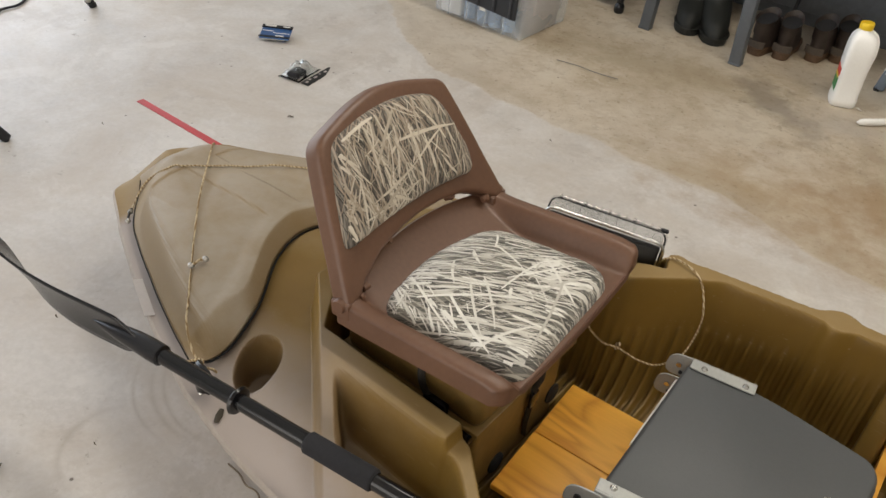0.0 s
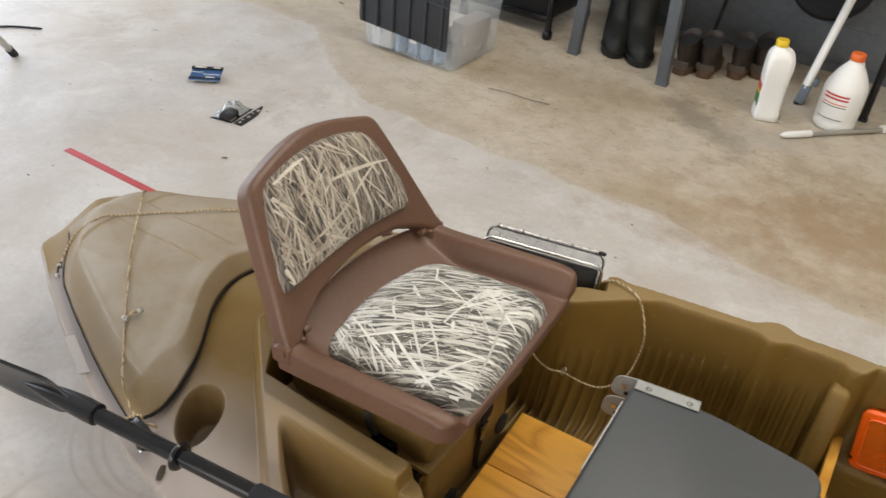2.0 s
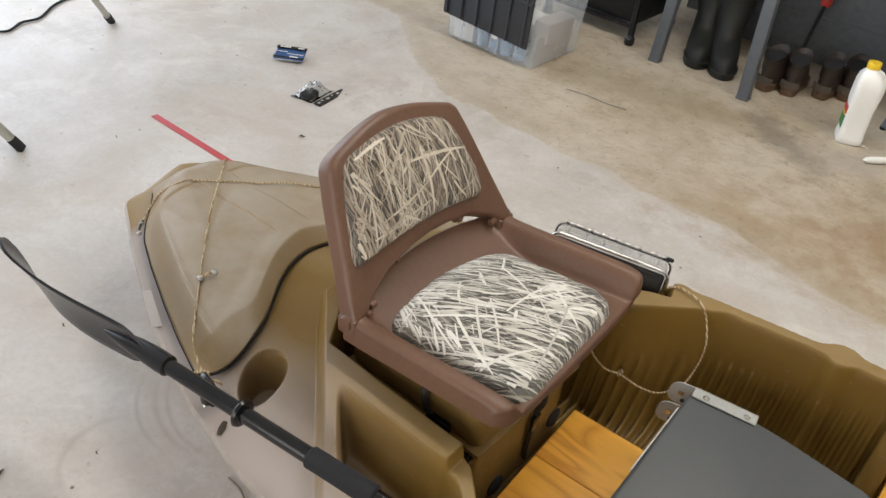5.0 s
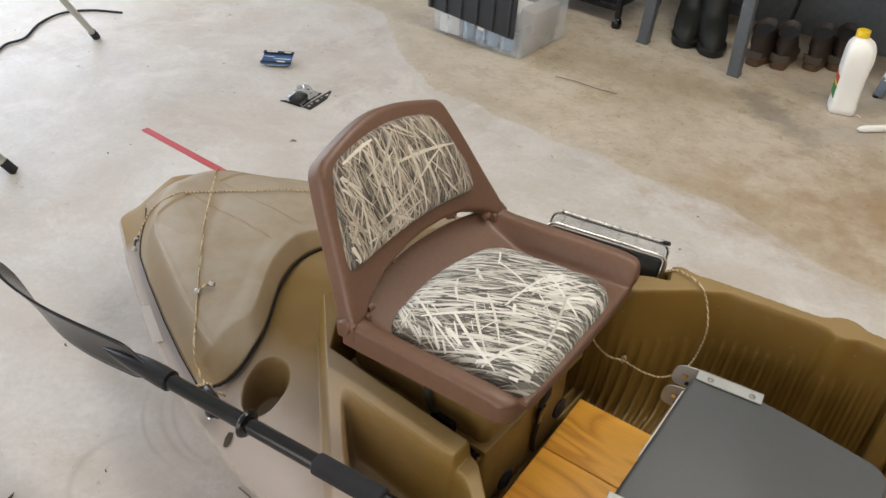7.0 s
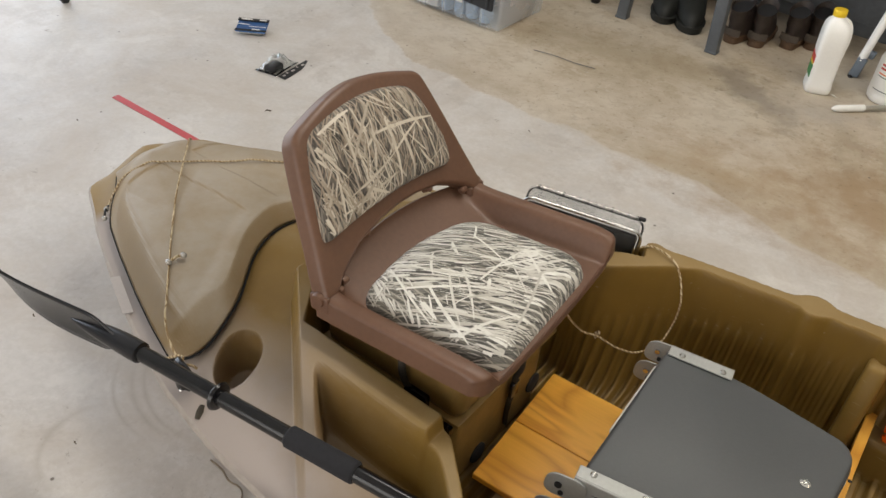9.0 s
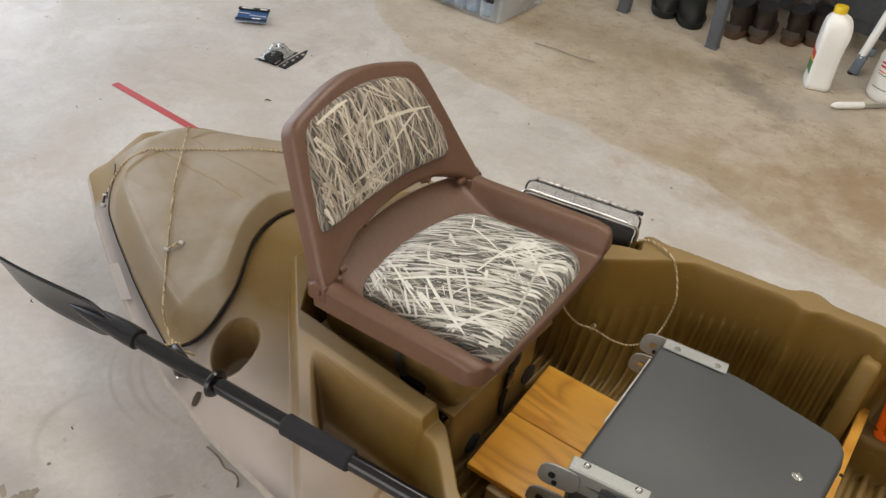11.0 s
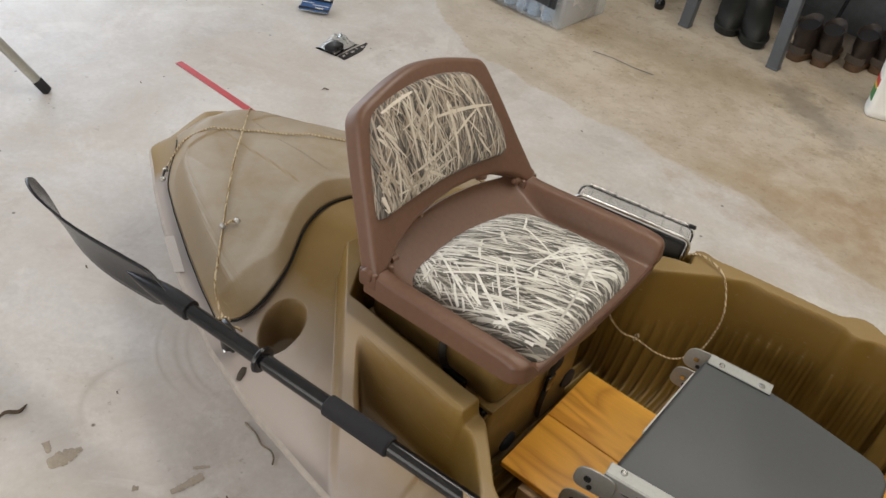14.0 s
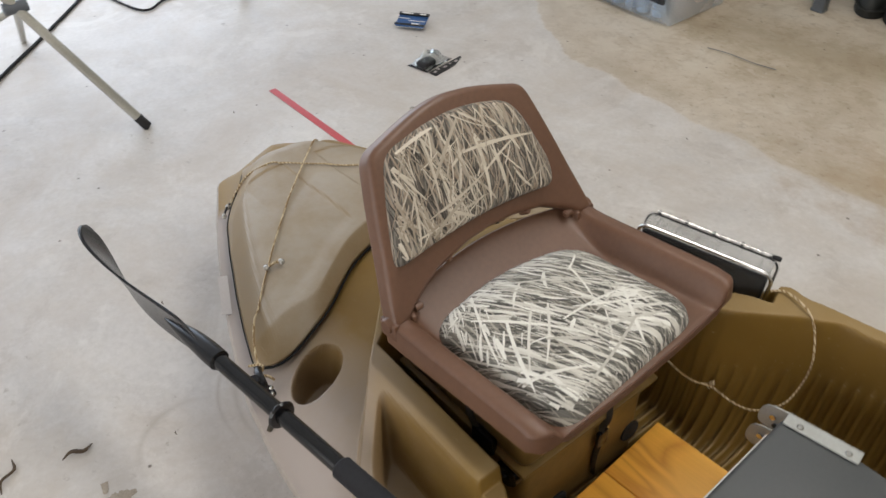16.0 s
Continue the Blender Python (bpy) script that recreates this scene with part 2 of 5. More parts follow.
def camo(name, squash, dark, tan, pale, cream):
    """Printed marsh grass: pale and tan blades over grey-green shade."""
    m, t, b = mat(name, 0.85)
    base = coords(t, "UV")
    warp = tex(t, "ShaderNodeTexNoise", base, Scale=9.0, Detail=2.0)
    shift = t.nodes.new("ShaderNodeVectorMath")
    shift.operation = "MULTIPLY_ADD"
    t.links.new(warp.outputs["Color"], shift.inputs[0])
    shift.inputs[1].default_value = (0.015, 0.015, 0.0)
    t.links.new(base, shift.inputs[2])

    def blades(angle, wide, long_, low, high, seed):
        mp = t.nodes.new("ShaderNodeMapping")
        mp.inputs["Rotation"].default_value = (0, 0, radians(angle))
        mp.inputs["Location"].default_value = (seed * 1.7, seed * 0.9, seed * 3.1)
        mp.inputs["Scale"].default_value = (1, 1, 0.0)
        t.links.new(shift.outputs[0], mp.inputs["Vector"])
        sc = t.nodes.new("ShaderNodeVectorMath")
        sc.operation = "MULTIPLY"
        sc.inputs[1].default_value = (long_ * 1.4, wide * 1.75, 1)
        t.links.new(mp.outputs[0], sc.inputs[0])
        n = tex(t, "ShaderNodeTexNoise", sc.outputs[0], Scale=1.0, Detail=1.0, Roughness=0.4)
        return ramp(t, n.outputs[0], [(low, (0, 0, 0)), (high, (1, 1, 1))])

    c = ramp(t, blades(squash + 4, 150, 12, 0.35, 0.65, 1), [(0.0, dark), (1.0, tuple(3.4 * q for q in dark))])
    c = mix(t, blades(squash + 18, 110, 8, 0.57, 0.60, 2), c, (0.19, 0.178, 0.15))
    c = mix(t, blades(squash - 12, 100, 8, 0.615, 0.635, 3), c, tan)
    c = mix(t, blades(squash + 9, 190, 9, 0.60, 0.63, 11), c, pale)
    c = mix(t, blades(squash - 22, 170, 8, 0.62, 0.64, 12), c, dark)
    c = mix(t, blades(squash + 35, 150, 7, 0.63, 0.65, 13), c, tan)
    c = mix(t, blades(squash + 2, 75, 6, 0.625, 0.64, 7), c, pale)
    t.links.new(c, b.inputs["Base Color"])
    weave = tex(t, "ShaderNodeTexNoise", base, Scale=900.0, Detail=1.0)
    bump(t, b, weave.outputs[0], 0.3, 0.0006)
    b.inputs["Sheen Weight"].default_value = 0.1
    return m


def printed(name, lo, hi):
    """Ink of the printed blades: each blade its own shade, on the weave of the cloth."""
    m, t, b = mat(name, 0.85)
    geo = t.nodes.new("ShaderNodeNewGeometry")
    n = tex(t, "ShaderNodeTexNoise", coords(t, scale=(60, 60, 60)), Scale=1.0, Detail=3.0)
    c = ramp(t, geo.outputs["Random Per Island"], [(0.0, lo), (0.75, hi), (1.0, tuple(0.9 * q for q in hi))])
    c = mix(t, ramp(t, n.outputs[0], [(0.5, (0, 0, 0)), (0.75, (0.35,) * 3)]), c, lo)
    t.links.new(c, b.inputs["Base Color"])
    weave = tex(t, "ShaderNodeTexNoise", coords(t), Scale=900.0, Detail=1.0)
    bump(t, b, weave.outputs[0], 0.3, 0.0006)
    b.inputs["Sheen Weight"].default_value = 0.1
    return m


def timber(name, lo, hi, along=0, size=1.0, rough=0.35, coat=0.3, rings_=9.0):
    m, t, b = mat(name, rough)
    sc = [7.0 * size] * 3
    sc[along] = 1.6 * size
    info = t.nodes.new("ShaderNodeObjectInfo")
    v = coords(t, scale=tuple(sc))
    off = t.nodes.new("ShaderNodeVectorMath")
    off.operation = "ADD"
    t.links.new(v, off.inputs[0])
    t.links.new(calc(t, "MULTIPLY", info.outputs["Random"], 20.0), off.inputs[1])
    n = tex(t, "ShaderNodeTexNoise", off.outputs[0], Scale=1.0, Detail=2.0, Roughness=0.45, Distortion=0.8)
    rings = calc(t, "FRACT", calc(t, "MULTIPLY", n.outputs[0], rings_))
    half = tuple((p + q) / 2 for p, q in zip(lo, hi))
    c = ramp(t, rings, [(0.0, half), (0.22, hi), (0.5, hi), (0.86, lo), (1.0, half)])
    sc2 = [260.0] * 3
    sc2[along] = 14.0
    g = tex(t, "ShaderNodeTexNoise", coords(t, scale=tuple(sc2)), Scale=1.0, Detail=3.0)
    c = mix(t, 0.18, c, ramp(t, g.outputs[0], [(0.35, lo), (0.65, hi)]))
    t.links.new(c, b.inputs["Base Color"])
    b.inputs["Coat Weight"].default_value = coat
    bump(t, b, g.outputs[0], 0.15, 0.0005)
    return m


def rope_material():
    m, t, b = mat("cord", 0.8)
    w = t.nodes.new("ShaderNodeTexWave")
    w.wave_type, w.bands_direction = "BANDS", "DIAGONAL"
    w.inputs["Scale"].default_value = 62.0
    w.inputs["Distortion"].default_value = 5.0
    t.links.new(coords(t), w.inputs["Vector"])
    n = tex(t, "ShaderNodeTexNoise", coords(t), Scale=110.0, Detail=2.0)
    c = ramp(t, w.outputs["Fac"], [(0.30, (0.25, 0.165, 0.075)), (0.55, (0.54, 0.44, 0.285))])
    c = mix(t, ramp(t, n.outputs[0], [(0.52, (0, 0, 0)), (0.62, (0.55, 0.55, 0.55))]), c, (0.26, 0.18, 0.09))
    t.links.new(c, b.inputs["Base Color"])
    bump(t, b, w.outputs["Fac"], 0.35, 0.0006)
    return m


def clear(name, color, rough=0.06, ior=1.45, alpha=None):
    m, t, b = mat(name, rough)
    b.inputs["Base Color"].default_value = (*color, 1)
    b.inputs["Transmission Weight"].default_value = 1.0
    b.inputs["IOR"].default_value = ior
    n = tex(t, "ShaderNodeTexNoise", coords(t), Scale=40.0, Detail=3.0)
    bump(t, b, n.outputs[0], 0.1, 0.001)
    return m


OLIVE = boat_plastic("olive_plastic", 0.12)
DECK = boat_plastic("scuffed_sheen_olive_plastic", 0.5, (0.385, 0.340, 0.318), True, cling=2.4, worn_gleam=0.10)
WEATHERED = boat_plastic("weathered_olive_plastic", 1.3, (0.338, 0.288, 0.222), cling=2.6, worn_gleam=0.16)
HULL = plain("dusty_hull_plastic", (0.37, 0.322, 0.280), 0.6, vary=0.25, scale=14, relief=0.2, depth=0.0006)
CONCRETE = concrete()
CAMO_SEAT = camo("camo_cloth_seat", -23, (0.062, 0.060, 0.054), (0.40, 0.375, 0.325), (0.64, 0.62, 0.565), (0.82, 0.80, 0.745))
# back cloth: the seat's print in a darker, browner palette
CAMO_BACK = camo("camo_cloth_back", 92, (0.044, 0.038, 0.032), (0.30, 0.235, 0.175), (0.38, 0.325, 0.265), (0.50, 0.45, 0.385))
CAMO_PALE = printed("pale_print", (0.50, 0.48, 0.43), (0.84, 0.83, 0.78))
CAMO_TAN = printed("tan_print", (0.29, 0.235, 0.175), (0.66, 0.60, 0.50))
PLY = timber("plywood", (0.68, 0.290, 0.032), (0.95, 0.485, 0.062), along=0, size=1.1, rough=0.35, coat=0.2, rings_=9.0)
BAR = timber("orange_timber", (0.48, 0.22, 0.03), (0.66, 0.35, 0.06), along=1)
BATTEN = timber("batten", (0.33, 0.22, 0.12), (0.48, 0.35, 0.2), along=1, rough=0.7, coat=0.0)
BROWN = plain("brown_plastic", (0.143, 0.073, 0.044), 0.42, vary=0.18, scale=20, relief=0.25, depth=0.0006)
DULL = plain("dull_olive_plastic", (0.215, 0.132, 0.038), 0.45, vary=0.3, scale=9, relief=0.2, depth=0.0006)
SEAL = plain("black_rubber", (0.012, 0.012, 0.014), 0.8)
GAPBLACK = plain("gap_black", (0.010, 0.010, 0.010), 0.95)
BLACK = plain("black_plastic", (0.006, 0.006, 0.008), 0.22)
GLOSS = plain("black_gloss", (0.004, 0.004, 0.005), 0.12, vary=0.1, relief=0.01)

DIRT = plain("dried_mud", (0.35, 0.30, 0.24), 0.9, vary=0.35, scale=60)
FOAM = plain("foam_grip", (0.022, 0.022, 0.025), 0.9, relief=0.5)
VINYL = plain("grey_vinyl", (0.066, 0.071, 0.075), 0.5, vary=0.1, scale=40, relief=0.35, depth=0.0005)
ZINC = plain("painted_bracket", (0.38, 0.39, 0.375), 0.45, metal=0.35, vary=0.15)
STEEL = plain("steel", (0.62, 0.62, 0.60), 0.25, metal=1.0, vary=0.15)
ALU = plain("aluminium", (0.52, 0.51, 0.46), 0.38, metal=0.75, vary=0.2)
ROPE = rope_material()
TWINE = plain("dirty_twine", (0.19, 0.15, 0.105), 0.9, vary=0.8, scale=180, relief=0.5)
RED = plain("red_tape", (0.47, 0.055, 0.06), 0.5, vary=0.25)
WHITE = plain("white_plastic", (0.88, 0.88, 0.86), 0.4, vary=0.06)
YELLOW = plain("yellow_cap", (0.80, 0.55, 0.02), 0.4, vary=0.1)
ORANGE = plain("orange_cap", (0.80, 0.16, 0.03), 0.4, vary=0.1)
SLATE = plain("slate_paint", (0.105, 0.118, 0.135), 0.5, vary=0.2, scale=12)
DARKPANEL = plain("dark_panel", (0.155, 0.167, 0.182), 0.5, vary=0.3, scale=6)
LEATHER = plain("brown_leather", (0.030, 0.020, 0.016), 0.5, vary=0.4, scale=25, relief=0.5, depth=0.002)
GUM = plain("boot_sole", (0.11, 0.062, 0.032), 0.7, vary=0.4)
HEEL = plain("scuffed_heel", (0.080, 0.062, 0.048), 0.8, vary=0.5, scale=40)
RUBBER = plain("green_rubber", (0.011, 0.012, 0.010), 0.6, vary=0.3, scale=25)
BINCLEAR = plain("clear_tub", (0.72, 0.78, 0.84), 0.25, vary=0.1)
BINCLEAR.node_tree.nodes["Principled BSDF"].inputs["Alpha"].default_value = 0.30
BOTTLEBLUE = plain("pale_blue_plastic", (0.30, 0.42, 0.58), 0.3, vary=0.25)
LIDGREY = plain("charcoal_lid", (0.030, 0.034, 0.042), 0.5, vary=0.2)
PAPER = plain("paper", (0.72, 0.70, 0.66), 0.8, vary=0.12)
BLUE = plain("blue_print", (0.035, 0.10, 0.26), 0.3, vary=0.4, scale=60)
CLEAR = clear("clear_plastic", (0.93, 0.95, 0.95), 0.05, 1.4)
ORANGECLEAR = plain("orange_clear", (1.0, 0.20, 0.012), 0.15, vary=0.1)
ORANGECLEAR.node_tree.nodes["Principled BSDF"].inputs["Alpha"].default_value = 0.42
CASECLEAR = plain("clear_case_plastic", (0.38, 0.385, 0.375), 0.14, vary=0.3, scale=60)
CASECLEAR.node_tree.nodes["Principled BSDF"].inputs["Alpha"].default_value = 0.09
FROST = plain("hazy_case_plastic", (0.46, 0.46, 0.45), 0.12, vary=0.6, scale=90, relief=0.4)
FROST.node_tree.nodes["Principled BSDF"].inputs["Alpha"].default_value = 0.38
ORANGEBODY = plain("orange_plastic", (1.0, 0.150, 0.005), 0.3, vary=0.1)
PLASTER = plain("wall_paint", (0.66, 0.65, 0.62), 0.8, vary=0.1, scale=6)
STRIPGREY = plain("grey_strip", (0.19, 0.185, 0.19), 0.5)
BEAD = plain("pearly_bead", (0.52, 0.50, 0.46), 0.2, metal=0.4, vary=0.5, scale=200)
STICKER = plain("pale_sticker", (0.48, 0.44, 0.42), 0.5, vary=0.1)
GREYBLUE = plain("grey_blue_plastic", (0.13, 0.16, 0.20), 0.4, vary=0.15)
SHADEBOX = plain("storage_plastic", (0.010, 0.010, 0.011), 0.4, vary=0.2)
GREEN = plain("green_label", (0.03, 0.22, 0.06), 0.5)
REDLABEL = plain("red_label", (0.55, 0.05, 0.04), 0.5)
STRAP = plain("strap_webbing", (0.045, 0.036, 0.024), 0.8, vary=0.8, scale=60, relief=0.4)
GLOW, gt, gb = mat("lit_tube", 0.5)
gb.inputs["Emission Color"].default_value = (1.0, 0.95, 0.86, 1)
gb.inputs["Emission Strength"].default_value = 3.0
DEBRIS = plain("dry_leaf", (0.09, 0.06, 0.035), 0.9, vary=0.5)

for m_ in (FOAM, CASECLEAR, SHADEBOX, GAPBLACK):
    m_.node_tree.nodes["Principled BSDF"].inputs["Specular IOR Level"].default_value = 0.32

# ---- building helpers ----


def thing(name, label, category, at=(0, 0, 0), group="", kind="", turn=0.0):
    ob = new(name)
    ob.matrix_world = pose(*at, 0, 0, turn)
    ob.empty_display_size = 0.05
    return tagged(ob, label, category, group, kind)


def finish(me, smooth):
    if smooth:
        me.polygons.foreach_set("use_smooth", [True] * len(me.polygons))
        me.set_sharp_from_angle(angle=radians(smooth))


def part(name, bm, material, parent=None, label="", m=None, smooth=35):
    me = bpy.data.meshes.new(name)
    bmesh.ops.recalc_face_normals(bm, faces=bm.faces)
    bm.to_mesh(me)
    bm.free()
    me.materials.append(material)
    finish(me, smooth)
    ob = new(name, me)
    if parent:
        ob.parent = parent
    if m is not None:
        ob.matrix_local = m
    return tagged(ob, label)


def box(size, at=(0, 0, 0), bevel=0.004, segs=2, taper=1.0, bm=None, turn=None):
    own = bmesh.new()
    bmesh.ops.create_cube(own, size=1.0)
    for v in own.verts:
        k = taper if v.co.z > 0 else 1.0
        v.co = Vector((v.co.x * size[0] * k, v.co.y * size[1] * k, v.co.z * size[2]))
    if bevel:
        bmesh.ops.bevel(own, geom=own.edges[:], offset=bevel, segments=segs, affect="EDGES", profile=0.5)
    if turn is not None:
        bmesh.ops.transform(own, matrix=turn, verts=own.verts)
    bmesh.ops.translate(own, vec=at, verts=own.verts)
    if bm is None:
        return own
    return merge(bm, own)


def merge(bm, other):
    me = bpy.data.meshes.new("tmp")
    other.to_mesh(me)
    other.free()
    bm.from_mesh(me)
    bpy.data.meshes.remove(me)
    return bm


def spline(pts, n):
    """A smooth curve through pts, with n points a span."""
    p = [np.array(q, float) for q in pts]
    p = [2 * p[0] - p[1]] + p + [2 * p[-1] - p[-2]]
    out = []
    for i in range(1, len(p) - 2):
        for k in range(n):
            u = k / n
            out.append(0.5 * (2 * p[i] + (p[i + 1] - p[i - 1]) * u + (2 * p[i - 1] - 5 * p[i] + 4 * p[i + 1] - p[i + 2]) * u * u
                              + (3 * p[i] - p[i - 1] - 3 * p[i + 1] + p[i + 2]) * u ** 3))
    out.append(p[-2])
    return out


def tube(path, radius, sides=10, bm=None, flat=1.0):
    """A tube with capped ends along a path; radius: one number or one for each point."""
    bm = bm or bmesh.new()
    path = [Vector(p) for p in path]
    rad = [radius] * len(path) if isinstance(radius, (int, float)) else radius
    rings, side = [], None
    for i, p in enumerate(path):
        d = (path[min(i + 1, len(path) - 1)] - path[max(i - 1, 0)]).normalized()
        if side is None:
            side = d.cross(Vector((0, 0, 1)))
            if side.length < 0.1:
                side = d.cross(Vector((0, 1, 0)))
        side = (side - d * side.dot(d)).normalized()
        upv = d.cross(side)
        rings.append([bm.verts.new(p + (side * math.cos(a) + upv * math.sin(a) * flat) * rad[i])
                      for a in (2 * math.pi * k / sides for k in range(sides))])
    for a, b in zip(rings, rings[1:]):
        for k in range(sides):
            bm.faces.new((a[k], a[(k + 1) % sides], b[(k + 1) % sides], b[k]))
    bm.faces.new(rings[0][::-1])
    bm.faces.new(rings[-1])
    return bm


def lathe(profile, sides=24, bm=None, at=(0, 0, 0)):
    """Turns (radius, height) pairs about the z axis."""
    bm = bm or bmesh.new()
    rings = [[bm.verts.new((at[0] + r * math.cos(2 * math.pi * k / sides), at[1] + r * math.sin(2 * math.pi * k / sides), at[2] + z))
              for k in range(sides)] for r, z in profile]
    for a, b in zip(rings, rings[1:]):
        for k in range(sides):
            bm.faces.new((a[k], a[(k + 1) % sides], b[(k + 1) % sides], b[k]))
    if profile[0][0] > 1e-4:
        bm.faces.new(rings[0][::-1])
    if profile[-1][0] > 1e-4:
        bm.faces.new(rings[-1])
    bmesh.ops.remove_doubles(bm, verts=bm.verts, dist=1e-5)
    return bm


def rounded(poly, radius, n=6):
    """A plan polygon with its corners rounded; radius: one number or one for each corner."""
    out = []
    k = len(poly)
    for i in range(k):
        p, a, b = Vector(poly[i]), Vector(poly[i - 1]), Vector(poly[(i + 1) % k])
        r = radius if isinstance(radius, (int, float)) else radius[i]
        r = min(r, (a - p).length * 0.48, (b - p).length * 0.48)
        p0, p1 = p + (a - p).normalized() * r, p + (b - p).normalized() * r
        for j in range(n + 1):
            u = j / n
            out.append(p0 * (1 - u) ** 2 + p * 2 * u * (1 - u) + p1 * u * u)
    return out


def slab(poly, z0, z1, bevel=0.004, segs=2, bm=None):
    own = bmesh.new()
    f = own.faces.new([own.verts.new((p[0], p[1], z0)) for p in poly])
    r = bmesh.ops.extrude_face_region(own, geom=[f])
    bmesh.ops.translate(own, vec=(0, 0, z1 - z0), verts=[g for g in r["geom"] if isinstance(g, bmesh.types.BMVert)])
    bmesh.ops.recalc_face_normals(own, faces=own.faces)
    if bevel:
        es = [e for e in own.edges if abs(e.verts[0].co.z - e.verts[1].co.z) < 1e-6]
        bmesh.ops.bevel(own, geom=es, offset=bevel, segments=segs, affect="EDGES", profile=0.5)
    return own if bm is None else merge(bm, own)


def sheet(name, P, material, parent, label="", thick=0.0, smooth=50):
    """A grid of points as one mesh; with thick it gets that thickness downwards along its normals."""
    n, m = P.shape[:2]
    idx = np.arange(n * m).reshape(n, m)
    quads = np.stack([idx[:-1, :-1], idx[1:, :-1], idx[1:, 1:], idx[:-1, 1:]], -1).reshape(-1, 4)
    me = bpy.data.meshes.new(name)
    me.from_pydata(P.reshape(-1, 3).tolist(), [], quads.tolist())
    me.materials.append(material)
    finish(me, smooth)
    ob = new(name, me)
    ob.parent = parent
    if thick:
        s = ob.modifiers.new("thick", "SOLIDIFY")
        s.thickness, s.offset = thick, -1
    return tagged(ob, label)


def sm(t):
    t = np.clip(t, 0, 1)
    return t * t * (3 - 2 * t)


# ---- garage shell ----
def wall(name, size, at, material=PLASTER):
    return tagged(part(name, box(size, at, 0.0), material, smooth=0), name.replace("_", " ") + " of the painted garage, out of view, added to bounce light", "wall", kind="structure")


tagged(part("floor", box((11, 9, 0.2), (0.5, 1.0, -0.1), 0.0), CONCRETE, smooth=0), "worn grey concrete slab with brown stains", "floor", kind="structure")
tagged(part("ground", box((120, 120, 0.1), (0, 0, -0.16), 0.0), CONCRETE, smooth=0), "pale concrete apron outside the garage", "ground", kind="structure")
# walls and ceiling stand out of view, added to bounce the light
wall("wall_north", (9.6, 0.15, 2.8), (0.25, 4.45, 1.4))
wall("wall_east", (0.15, 7.2, 2.8), (4.95, 0.85, 1.4))
wall("wall_south_left", (2.5, 0.15, 2.8), (-3.3, -2.7, 1.4))
wall("wall_south_right", (2.8, 0.15, 2.8), (3.5, -2.7, 1.4))
wall("wall_south_lintel", (4.2, 0.15, 0.5), (0.0, -2.7, 2.55))
wall("wall_west_left", (0.15, 1.0, 2.8), (-4.6, -2.2, 1.4))
wall("wall_west_right", (0.15, 1.4, 2.8), (-4.6, 3.7, 1.4))
wall("wall_west_lintel", (0.15, 4.8, 0.4), (-4.6, 0.65, 2.6))
tagged(part("ceiling", box((9.8, 7.4, 0.12), (0.2, 0.87, 2.86), 0.0), PLASTER, smooth=0), "white painted garage ceiling, out of view, added to bounce light", "ceiling", kind="structure")

# ---- the boat ----


def eased(x, xs, ys, reach=0.012):
    """Knots joined by lines, with the corners eased over a short reach."""
    return sum(np.interp(np.asarray(x) + d * reach, xs, ys) for d in (-1.0, -0.5, 0.0, 0.5, 1.0)) / 5


def beam(x):
    """Half the boat's width at its outer flange."""
    return np.interp(x, [-1.354, -1.352, -1.347, -1.340, -1.328, -1.26, -1.22, -1.09, -0.97, -0.88, -0.76, -0.62, -0.45, -0.2, 0.3, 1.1, 1.35],
                     [0.055, 0.090, 0.122, 0.140, 0.150, 0.184, 0.207, 0.266, 0.315, 0.348, 0.386, 0.411, 0.424, 0.432, 0.445, 0.40, 0.33])


def mouth(x):
    """Half the width of the cockpit's opening."""
    return eased(x, [-0.7, -0.34, -0.31, -0.25, -0.233, -0.188, -0.13, -0.03, 0.0, 0.03, 0.08, 0.118, 0.128, 0.152, 0.165, 0.9, 1.25],
                     [0.222, 0.228, 0.240, 0.297, 0.314, 0.335, 0.348, 0.352, 0.360, 0.372, 0.384, 0.386, 0.374, 0.374, 0.408, 0.36, 0.26], 0.006)


FLANGE, CREST, SOLE = 0.213, 0.346, 0.092


def deck_height(x, a):
    return FLANGE + 0.042 * sm((beam(x) - a) / 0.15)


